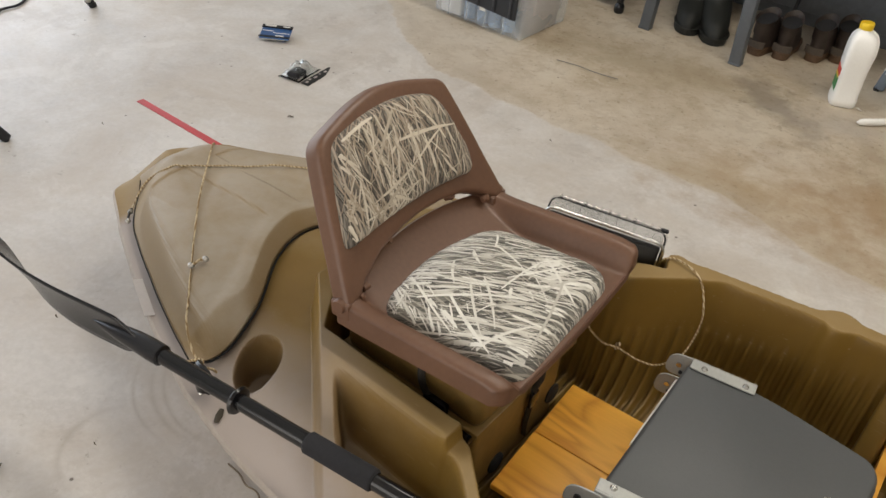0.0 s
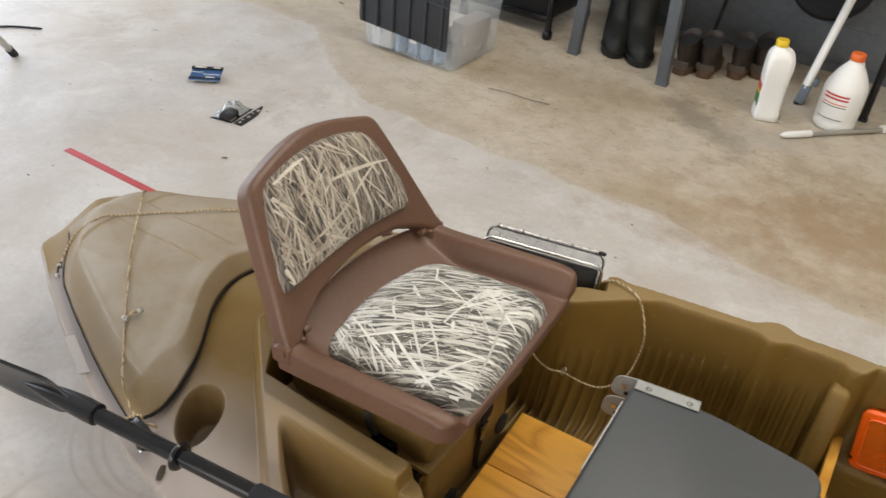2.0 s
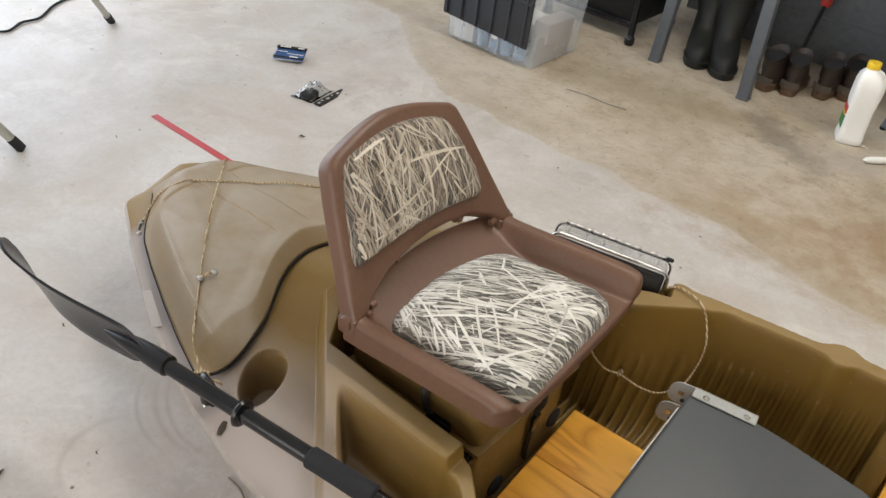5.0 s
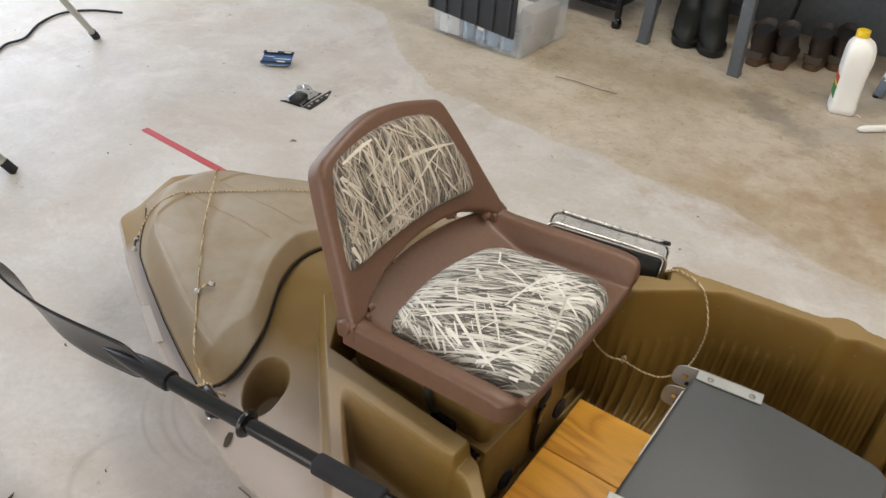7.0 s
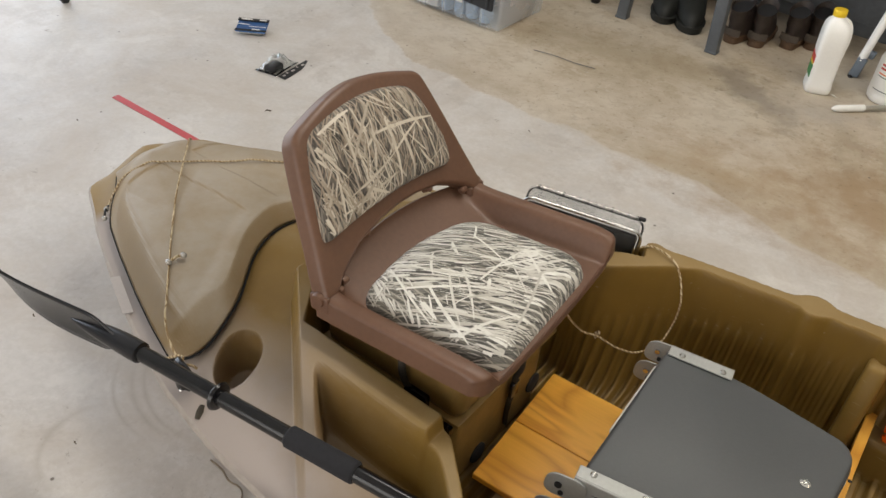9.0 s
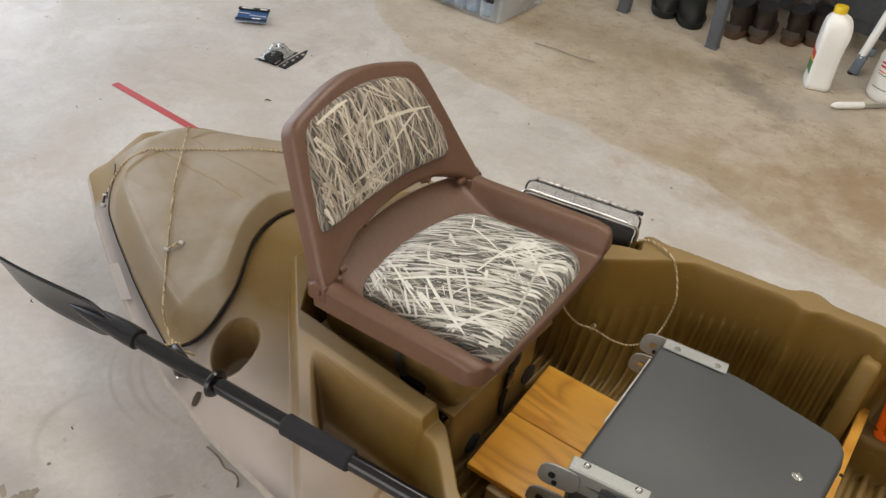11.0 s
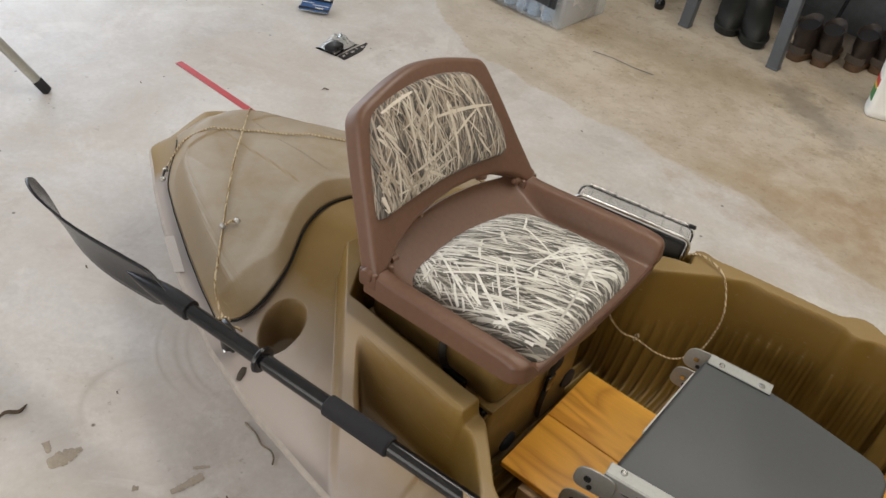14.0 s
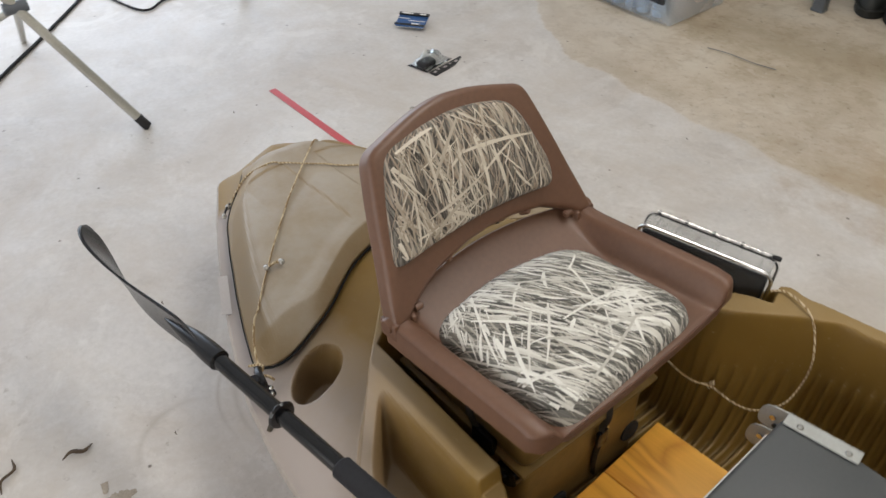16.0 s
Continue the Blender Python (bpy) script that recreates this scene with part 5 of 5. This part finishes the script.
part("lump", box((0.060, 0.045, 0.022), (-0.03, 0.012, 0.012), 0.009, 3), FOAM, bag, "dark contents")

stick = tube(spline([(-1.295, 2.565, 0.006), (-1.22, 2.578, 0.008), (-1.13, 2.585, 0.006), (-1.055, 2.60, 0.006)], 6), 0.0023, 8, flat=0.5)
tagged(part("flat_strip", stick, STRIPGREY), "thin grey plastic strip lying on the concrete", "strip")

for k, (x, y, l, r) in enumerate(((-1.022, 0.312, 0.056, 88), (-1.050, 0.198, 0.075, 146), (-0.62, 0.47, 0.05, -50), (-2.30, 2.9, 0.03, 10), (-0.98, 2.04, 0.008, 0), (-0.948, 0.47, 0.008, 0),
                                  (-1.30, 0.60, 0.01, 0), (-1.95, 1.12, 0.009, 0), (-1.62, 1.55, 0.02, 60), (-0.335, 3.075, 0.03, 0))):
    p = [(-l / 2, 0, 0.003), (-l / 6, l * 0.12, 0.006), (l / 6, -l * 0.08, 0.005), (l / 2, l * 0.1, 0.002)]
    ob = part("leaf_scrap", tube(spline(p, 4), [min(1.0, l * 45) * (0.0009 + 0.0026 * math.sin(math.pi * q / 12) * (1.0 if k else 1.5)) for q in range(13)], 6, flat=0.5), PAPER if k == 9 else DEBRIS, m=pose(x, y, 0, 0, 0, r))
    tagged(ob, "pale chip on the concrete" if k == 9 else "small dry scrap on the concrete", "debris", group="floor scraps")
cord_bits = [(-0.740, 0.604, 0.003), (-0.708, 0.603, 0.004), (-0.682, 0.596, 0.003), (-0.661, 0.599, 0.004), (-0.646, 0.595, 0.004), (-0.635, 0.584, 0.003)]
tagged(part("twine_end", tube(spline(cord_bits, 6), 0.0017, 6), TWINE), "short end of dirty brown twine on the concrete", "twine")



def stain(path, widths):
    """A flat crust of dried mud with a ragged edge, about a millimetre thick."""
    rnd = random.Random(int(1000 * abs(path[0][0])))
    line = spline([(x, y, 0.0006) for x, y in path], 7)
    rad = np.interp(np.linspace(0, 1, len(line)), np.linspace(0, 1, len(widths)), widths)
    bm = tube(line, [float(r) * rnd.uniform(0.75, 1.2) for r in rad], 10, flat=0.05)
    tagged(part("mud_stain", bm, DIRT), "flat crust of dried mud on the concrete", "stain", group="mud stains")


stain([(-0.885, 0.306), (-0.882, 0.322), (-0.880, 0.345), (-0.878, 0.364)], [0.008, 0.017, 0.012, 0.004])
stain([(-0.930, 0.325), (-0.915, 0.322), (-0.905, 0.318)], [0.006, 0.006, 0.003])
stain([(-0.704, 0.426), (-0.700, 0.446), (-0.698, 0.466), (-0.696, 0.484)], [0.005, 0.007, 0.009, 0.007])
stain([(-0.720, 0.480), (-0.712, 0.492), (-0.703, 0.503)], [0.003, 0.004, 0.002])
stain([(-0.752, 0.384), (-0.745, 0.392)], [0.006, 0.004])

# trestle leg and cable at the bow side
stand = thing("folding_stand", "aluminium folding stand with black rubber feet", "stand", (-2.04, 0.888, 0.0))
foot = Vector((0, 0, 0.0))
tip = Vector((-0.12, -0.22, 0.40))
d = tip.normalized()
part("leg", tube([foot + d * 0.03, foot + d * 0.4, foot + d * 0.62], 0.0132, 16), ALU, stand)
part("rubber_foot", tube([foot + Vector((0, 0, 0.002)), foot + d * 0.005, foot + d * 0.045, foot + d * 0.047], [0.012, 0.0145, 0.0145, 0.011], 14), SEAL, stand)
f2 = Vector((-0.62, -0.75, 0.0))
top = foot + d * 0.46
part("leg", tube([f2 + (top - f2) * 0.05, top], 0.0105, 16), ALU, stand)
part("rubber_foot", tube([f2, f2 + (top - f2) * 0.06], 0.0135, 14), SEAL, stand)
part("joint", tube([top + Vector((0, -0.03, 0)), top + Vector((0, 0.03, 0))], 0.016, 14), SLATE, stand)
f3 = Vector((-0.85, -0.10, 0.0))
part("leg", tube([f3, top], 0.0105, 16), ALU, stand)
p4 = Vector((-0.705, 0.698, 0.0))
q4 = Vector((-0.18, 0.13, 0.72))
part("leg", tube([p4 + (q4 - p4) * 0.04, q4], 0.0115, 16), ALU, stand)
part("rubber_foot", tube([p4 + Vector((0, 0, 0.002)), p4 + (q4 - p4) * 0.006, p4 + (q4 - p4) * 0.055], [0.012, 0.0145, 0.0145], 14), SEAL, stand)
part("crossbar", tube([q4, foot + d * 0.62], 0.0105, 14), ALU, stand)
cab = [(-2.30, 0.36, 0.006), (-2.63, 0.632, 0.006), (-2.854, 0.839, 0.006), (-3.119, 1.073, 0.006), (-3.45, 1.33, 0.006), (-4.0, 1.5, 0.006)]
cab2 = [(-3.60, 1.05, 0.006), (-3.25, 1.13, 0.006), (-3.0, 1.175, 0.006), (-2.875, 1.205, 0.006), (-2.847, 1.245, 0.006), (-2.895, 1.315, 0.006), (-2.905, 1.39, 0.006), (-3.0, 1.50, 0.006), (-3.045, 1.62, 0.006),
        (-3.0, 1.72, 0.006), (-2.895, 1.795, 0.006)]
tagged(part("thin_cable", tube(spline(cab2, 8), 0.0048, 8), SEAL), "thin dark cable end curling on the concrete", "cable")
tagged(part("power_cable", tube(spline(cab, 10), 0.006, 8), SEAL), "black cable looping over the concrete", "cable")

# ---- along the north side ----
bench = thing("work_table", "slate grey steel work table with a low dark shelf", "table", (-0.85, 3.45, 0))
def leg(x, y, lean):
    bm = box((0.046, 0.040, 0.80), (0, 0, 0.405), 0.004)
    part("leg", bm, SLATE, bench, m=pose(x + 0.85, y - 3.45, 0, 0, lean, 0))
    part("foot", box((0.049, 0.043, 0.010), (0, 0, 0.006), 0.003), SLATE, bench, m=pose(x + 0.85, y - 3.45, 0))
leg(-0.812, 3.098, -3.0)
leg(-1.225, 3.14, 2.0)
leg(-0.807, 3.85, -3.0)
leg(-1.225, 3.85, 2.0)
part("tabletop", box((1.75, 0.86, 0.04), (0.0, 0.05, 0.82), 0.004), SLATE, bench)

tub = thing("storage_tub", "clear plastic storage tub with a charcoal lid hanging over its side", "storage tub", (-1.697, 2.755, 0))
part("body", box((0.43, 0.32, 0.30), (0, 0, 0.152), 0.014, 3, taper=1.07), BINCLEAR, tub)
part("rim", tube([(0.232 * sx, 0.173 * sy, 0.300) for sx, sy in ((-1, -1), (1, -1), (1, 1), (-1, 1), (-1, -1))], 0.006, 8), BINCLEAR, tub)
part("contents", box((0.10, 0.10, 0.13), (-0.145, -0.098, 0.073), 0.010, 2), PAPER, tub, "white paper packet", m=pose(0, 0, 0, 0, 0, 3))
for k in range(4):
    bottle = lathe([(0.024, 0.0), (0.027, 0.006), (0.027, 0.085), (0.020, 0.105), (0.011, 0.115), (0.011, 0.13)], 16)
    part("contents", bottle, BOTTLEBLUE, tub, "pale blue plastic bottle", m=pose(-0.062 + 0.062 * k, -0.118 + 0.006 * (k % 2), 0.008))
part("contents", box((0.36, 0.16, 0.12), (0.0, 0.05, 0.070), 0.012, 2), PAPER, tub, "folded white cloth")
part("contents", box((0.075, 0.19, 0.17), (0.165, 0.02, 0.096), 0.012, 2), STICKER, tub, "pale printed carton", m=pose(0, 0, 0, 0, 4, 0))
for k, (yy, zz, hh, mm) in enumerate(((-0.045, 0.12, 0.055, DIRT), (0.03, 0.09, 0.035, GUM), (0.055, 0.14, 0.025, PAPER), (-0.02, 0.06, 0.02, REDLABEL))):
    part("carton_mark", box((0.003, 0.040, hh), (0.2045, yy, zz), 0), mm, tub)
part("label", box((0.030, 0.002, 0.018), (0.03, -0.170, 0.082), 0), PAPER, tub)
lidob = part("lid", box((0.42, 0.016, 0.26), (0, 0, 0), 0.006, 2), LIDGREY, tub, "charcoal ribbed lid", m=pose(-0.01, -0.192, 0.225, 4, 3, 0))
for k in range(6):
    part("rib", box((0.010, 0.012, 0.25), (-0.19 + k * 0.076, -0.012, 0), 0.003, 1), LIDGREY, lidob)
part("rib", box((0.42, 0.012, 0.010), (0, -0.012, 0.05), 0.003, 1), LIDGREY, lidob)
for k in range(4):
    part("rib", box((0.006, 0.006, 0.12), (-0.13 + 0.09 * k, -0.176, 0.07), 0.002, 1), BINCLEAR, tub)


def boot(name, label, at, turn, tall, material, sole, length=0.29, group=""):
    """A boot: sole with heel, rounded foot, shaft and open collar."""
    b = thing(name, label, "boot", at, group=group, turn=turn)
    k = length / 0.29
    g = 0.012 if tall > 0.3 else 0.0
    plan = [(x * k, y * k) for x, y in ((-0.03, -0.036), (0.07, -0.038), (0.17, -0.050), (0.235, -0.036), (0.262, 0.0), (0.235, 0.038), (0.17, 0.050), (0.07, 0.040), (-0.03, 0.036))]
    if g:
        plan = [(x, y * 1.04) for x, y in plan]
    part("sole", slab([(p.x, p.y) for p in rounded(plan, 0.03)], 0.0, 0.030, 0.004), sole, b)
    bm = bmesh.new()
    rows = []
    secs = [(0.028, -0.03, 0.255, 0.044), (0.055, -0.032, 0.250, 0.046), (0.085, -0.034, 0.20, 0.045), (0.11, -0.034, 0.13, 0.043), (0.14, -0.034, 0.09, 0.042), (0.14 + (tall - 0.14) * 0.5, -0.038 - g, 0.085 + g, 0.047 + g), (tall, -0.040 - g, 0.086 + g, 0.048 + g),
            (tall - 0.004, -0.035 - g, 0.081 + g, 0.043 + g), (tall - 0.05, -0.034 - g, 0.078 + g, 0.042 + g)]
    for z, x0, x1, w in secs:
        ring = []
        for j in range(20):
            a = 2 * math.pi * j / 20
            cx, hx = (x0 + x1) / 2 * k, (x1 - x0) / 2 * k
            ring.append(bm.verts.new((cx + hx * math.cos(a), w * k * (1.16 if g else 1.0) * math.sin(a) * (1 - 0.12 * math.cos(a)), z + (0.022 * math.cos(a) if not g and z > 0.1 else 0.0))))
        rows.append(ring)
    for p, q in zip(rows, rows[1:]):
        for j in range(20):
            bm.faces.new((p[j], p[(j + 1) % 20], q[(j + 1) % 20], q[j]))
    bm.faces.new(rows[-1])
    part("upper", bm, material, b, smooth=60)
    # black slab high in the shaft, for the dark inside of the opening
    inside = [(0.052 * k * math.cos(a), 0.043 * k * math.sin(a)) for a in (2 * math.pi * j / 20 for j in range(20))]
    part("lining", slab(inside, -0.006, 0.006, 0.002, 1), SEAL, b, "dark inside of the boot", m=pose(0.023 * k, 0, tall - (0.040 if g else 0.020), 0, 0 if g else -20, 0))
    part("welt", tube([(p.x * 1.01, p.y * 1.02, 0.030) for p in rounded(plan, 0.03)], 0.004, 6), sole, b)
    if tall < 0.2:
        for j in range(4):
            z = 0.082 + j * 0.016
            part("lace", tube([(0.15 * k - j * 0.018, -0.026, z), (0.155 * k - j * 0.018, 0, z + 0.009), (0.15 * k - j * 0.018, 0.026, z)], 0.003, 6), STICKER if j == 3 else GUM, b)
        heel = [(-0.036 * k + 0.002 + 0.020 * (1 - math.cos(q)), 0.040 * math.sin(q)) for q in (-1.2, -0.8, -0.4, 0, 0.4, 0.8, 1.2)]
        part("heel_patch", slab(heel + [(x + 0.008, y * 0.9) for x, y in heel[::-1]], 0.034, 0.060, 0), HEEL, b, "scuffed pale heel patch")
        part("tongue", box((0.010, 0.020, 0.022), (0.068, 0, tall - 0.004), 0.003), STICKER, b, "pale tongue label", m=pose(0, 0, 0, 0, 8, 0))
    return b


boot("rubber_boot", "tall dark green rubber boot standing under the table", (-1.175, 3.48, 0), -70, 0.38, RUBBER, RUBBER, 0.335, "rubber boots")
boot("rubber_boot", "tall dark green rubber boot standing under the table", (-1.075, 3.455, 0), -64, 0.38, RUBBER, RUBBER, 0.335, "rubber boots")
for k, (x, y, tr) in enumerate(((-0.800, 3.262, 80), (-0.712, 3.302, 95), (-0.610, 3.39, 86), (-0.535, 3.46, 95))):
    boot("work_boot", "worn brown leather work boot with heel towards the room", (x, y, 0), tr, 0.155, LEATHER, GUM, 0.245, "work boots")

jug = thing("milk_jug", "white plastic milk bottle with a yellow cap", "bottle", (-0.388, 3.095, 0), turn=20)
jug.matrix_world = pose(-0.402, 3.088, 0, 0, -2, 20) @ Matrix.Diagonal((0.95, 0.95, 0.95, 1))
bm = bmesh.new()
rows = []
# a square blown bottle: broad foot, dented waist panel, sloping shoulders drawn off to the neck
for z, hx, hy, off, pinch in ((0.0, 0.040, 0.044, 0, 0.7), (0.008, 0.047, 0.051, 0, 0.7), (0.030, 0.048, 0.052, 0, 0.75), (0.046, 0.045, 0.050, 0, 0.9), (0.060, 0.046, 0.050, 0, 0.9), (0.150, 0.046, 0.050, 0, 0.9), (0.160, 0.048, 0.052, 0, 0.75),
                              (0.215, 0.048, 0.052, 0, 0.7), (0.243, 0.047, 0.050, -0.001, 0.6), (0.262, 0.042, 0.044, -0.003, 0.45), (0.276, 0.033, 0.034, -0.006, 0.2), (0.286, 0.023, 0.023, -0.009, 0.0), (0.300, 0.021, 0.021, -0.009, 0.0)):
    ring = []
    for j in range(40):
        q = 2 * math.pi * j / 40
        c_, s_ = math.cos(q), math.sin(q)
        e = 1 / (abs(c_) ** (2 + 6 * pinch) + abs(s_) ** (2 + 6 * pinch)) ** (1 / (2 + 6 * pinch))
        dent = 1 - 0.06 * (math.cos(4 * q) > 0.55) * (0.062 < z < 0.148)
        dent *= 1 + 0.022 * math.sin(7 * z / 0.1 + 3 * q) * math.sin(2 * q + 9 * z / 0.1) * (0.01 < z < 0.27)
        ring.append(bm.verts.new((off + hx * c_ * e * dent, hy * s_ * e * dent, z)))
    rows.append(ring)
for p, q in zip(rows, rows[1:]):
    for j in range(40):
        bm.faces.new((p[j], p[(j + 1) % 40], q[(j + 1) % 40], q[j]))
bm.faces.new(rows[0][::-1])
bm.faces.new(rows[-1])
part("bottle", bm, WHITE, jug, smooth=60)
part("cap", lathe([(0.023, 0.290), (0.024, 0.293), (0.024, 0.312), (0.022, 0.315)], 20), YELLOW, jug, "yellow screw cap", m=pose(-0.009, 0, 0))
part("handle", tube(spline([(0.010, 0.0, 0.284), (0.034, 0, 0.268), (0.046, 0, 0.240), (0.050, 0, 0.20), (0.047, 0, 0.168)], 6), 0.0085, 10), WHITE, jug)
part("label", box((0.004, 0.07, 0.05), (-0.0455, -0.004, 0.085), 0.001, 1), GREEN, jug, "green printed label")
part("label", box((0.004, 0.060, 0.014), (-0.0460, -0.004, 0.112), 0.001, 1), YELLOW, jug, "yellow label stripe")
part("label", box((0.004, 0.07, 0.03), (-0.0455, -0.004, 0.132), 0.001, 1), REDLABEL, jug, "red printed label")

jug2 = thing("cleaner_jug", "white plastic gallon jug with an orange cap and red label bars", "bottle", (-0.178, 3.205, 0), turn=75)
bm = lathe([(0.066, 0.0), (0.073, 0.008), (0.075, 0.03), (0.073, 0.034), (0.075, 0.04), (0.075, 0.15), (0.070, 0.170), (0.05, 0.212), (0.026, 0.246), (0.021, 0.253), (0.021, 0.262)], 32)
part("bottle", bm, WHITE, jug2, smooth=60)
part("cap", lathe([(0.024, 0.255), (0.025, 0.258), (0.025, 0.278), (0.023, 0.281)], 20), ORANGE, jug2, "orange screw cap")
part("handle", tube(spline([(0.02, 0, 0.246), (0.062, 0, 0.226), (0.080, 0, 0.185), (0.072, 0, 0.14)], 6), 0.010, 10), WHITE, jug2)


def band(z, h, a0, a1, r, material, name):
    bm = bmesh.new()
    pts = [[bm.verts.new((r * math.cos(a0 + (a1 - a0) * j / 12), r * math.sin(a0 + (a1 - a0) * j / 12), zz)) for j in range(13)] for zz in (z, z + h)]
    for j in range(12):
        bm.faces.new((pts[0][j], pts[0][j + 1], pts[1][j + 1], pts[1][j]))
    part(name, bm, material, jug2)


for z, h, m_ in ((0.135, 0.007, REDLABEL), (0.122, 0.007, REDLABEL), (0.105, 0.004, ORANGE), (0.096, 0.003, SLATE), (0.048, 0.003, SLATE)):
    band(z, h, radians(-212), radians(-142), 0.0757, m_, "label_bar")

wand = thing("paint_roller_pole", "grey pole with white plastic ends lying on the concrete", "pole", (-0.305, 2.945, 0.013), turn=48)
part("shaft", tube([(0.12, 0, 0), (0.46, 0, 0)], 0.009, 12), ALU, wand)
part("end_grip", tube([(0, 0, 0), (0.012, 0, 0), (0.03, 0, 0), (0.125, 0, 0)], [0.003, 0.010, 0.0125, 0.0125], 14), WHITE, wand)
part("collar", tube([(0.43, 0, 0.003), (0.50, 0, 0.003)], 0.016, 14), WHITE, wand)

pole = thing("leaning_pole", "white pole with a grey hinged foot leaning on the table edge", "pole", (-0.336, 3.31, 0.0))
part("tube", tube([(0.010, 0.014, 0.065), (0.092, 0.185, 0.79)], 0.0155, 14), WHITE, pole)
part("foot", box((0.036, 0.030, 0.075), (0.006, 0.0, 0.044), 0.006), GREYBLUE, pole, "grey plastic foot", m=pose(0, 0, 0, -12, 7, 0))
part("clamp", box((0.040, 0.036, 0.030), (0.016, 0.022, 0.098), 0.005), GREYBLUE, pole, "grey hinged clamp", m=pose(0, 0, 0, -12, 7, 0))
part("tip", lathe([(0.010, 0.0), (0.012, 0.004), (0.012, 0.014)], 12), SEAL, pole)

post = thing("steel_post", "black square steel post under the work table", "post", (-0.093, 3.335, 0))
part("upright", box((0.028, 0.028, 0.78), (0, 0, 0.398), 0.003), BLACK, post)
part("foot_cap", box((0.034, 0.034, 0.012), (0, 0, 0.006), 0.003), SEAL, post)

shelf = thing("dark_cabinet", "charcoal painted cabinet with a plinth along the garage wall", "cabinet", (0.2, 4.02, 0))
part("body", box((3.2, 0.55, 1.0), (0, 0.0, 0.56), 0.006), DARKPANEL, shelf)
part("plinth", box((3.1, 0.50, 0.07), (0, 0.0, 0.035), 0.003), DARKPANEL, shelf)
part("rail", box((3.2, 0.008, 0.010), (0, -0.279, 0.20), 0.003), DARKPANEL, shelf)
tyre = thing("spare_wheel", "small black rubber tyre hung on the cabinet front", "wheel", (-0.40, 3.695, 0.40))
part("tread", lathe([(0.10, -0.04), (0.15, -0.05), (0.17, -0.03), (0.17, 0.03), (0.15, 0.05), (0.10, 0.04)], 28), SEAL, tyre, m=pose(0, 0, 0, 90, 0, 0))
part("hub", lathe([(0.03, -0.03), (0.10, -0.02), (0.10, 0.02), (0.03, 0.03)], 24), SLATE, tyre, "grey hub", m=pose(0, 0, 0, 90, 0, 0))
trolley = thing("black_trolley", "low black steel trolley with chromed castors behind the tub", "trolley", (-1.615, 3.41, 0))
part("body", box((0.44, 0.38, 0.40), (-0.01, 0.02, 0.27), 0.010), SHADEBOX, trolley)
part("bottom_rail", box((0.46, 0.012, 0.03), (-0.01, -0.178, 0.075), 0.004), BLACK, trolley)
for lx, ly in ((0.225, -0.205), (-0.225, -0.185), (0.215, 0.20), (-0.225, 0.20)):
    part("leg", tube([(lx, ly, 0.045), (lx - 0.012, ly + 0.012, 0.47)], 0.015, 12), BLACK, trolley)
    wheel = part("castor", lathe([(0.018, 0), (0.022, 0.008), (0.022, 0.03), (0.014, 0.042)], 16), BLACK, trolley, m=pose(lx, ly, 0))
    part("chrome_cap", lathe([(0.010, 0.042), (0.012, 0.046), (0.008, 0.052)], 12), STEEL, wheel)
part("shelf_top", box((0.48, 0.44, 0.03), (-0.01, 0.0, 0.485), 0.008), BLACK, trolley)

stick = thing("red_knobbed_stick", "dark thin stick with a red ball knob leaning on the cabinet", "stick", (-0.80, 3.60, 0))
part("shaft", tube([(0.0, 0.0, 0.002), (0.003, 0.06, 0.15), (0.006, 0.105, 0.262)], 0.008, 10), SHADEBOX, stick)
bm = bmesh.new()
bmesh.ops.create_uvsphere(bm, u_segments=18, v_segments=12, radius=0.024)
bmesh.ops.scale(bm, vec=(1, 0.8, 1.1), verts=bm.verts)
part("knob", bm, REDLABEL, stick, "red ball knob", m=pose(0.006, 0.112, 0.275))

for fx in (-0.6, 1.5):
    fit_ = thing("ceiling_light", "four tube fluorescent fitting under the ceiling", "ceiling light", (fx, 1.9, 2.80), group="ceiling lights")
    part("housing", box((1.90, 0.56, 0.06), (0, 0, -0.03), 0.006), WHITE, fit_)
    for yy in (-0.18, -0.06, 0.06, 0.18):
        part("tube", tube([(-0.9, yy, -0.08), (0.9, yy, -0.08)], 0.013, 12), GLOW, fit_, "lit white tube")
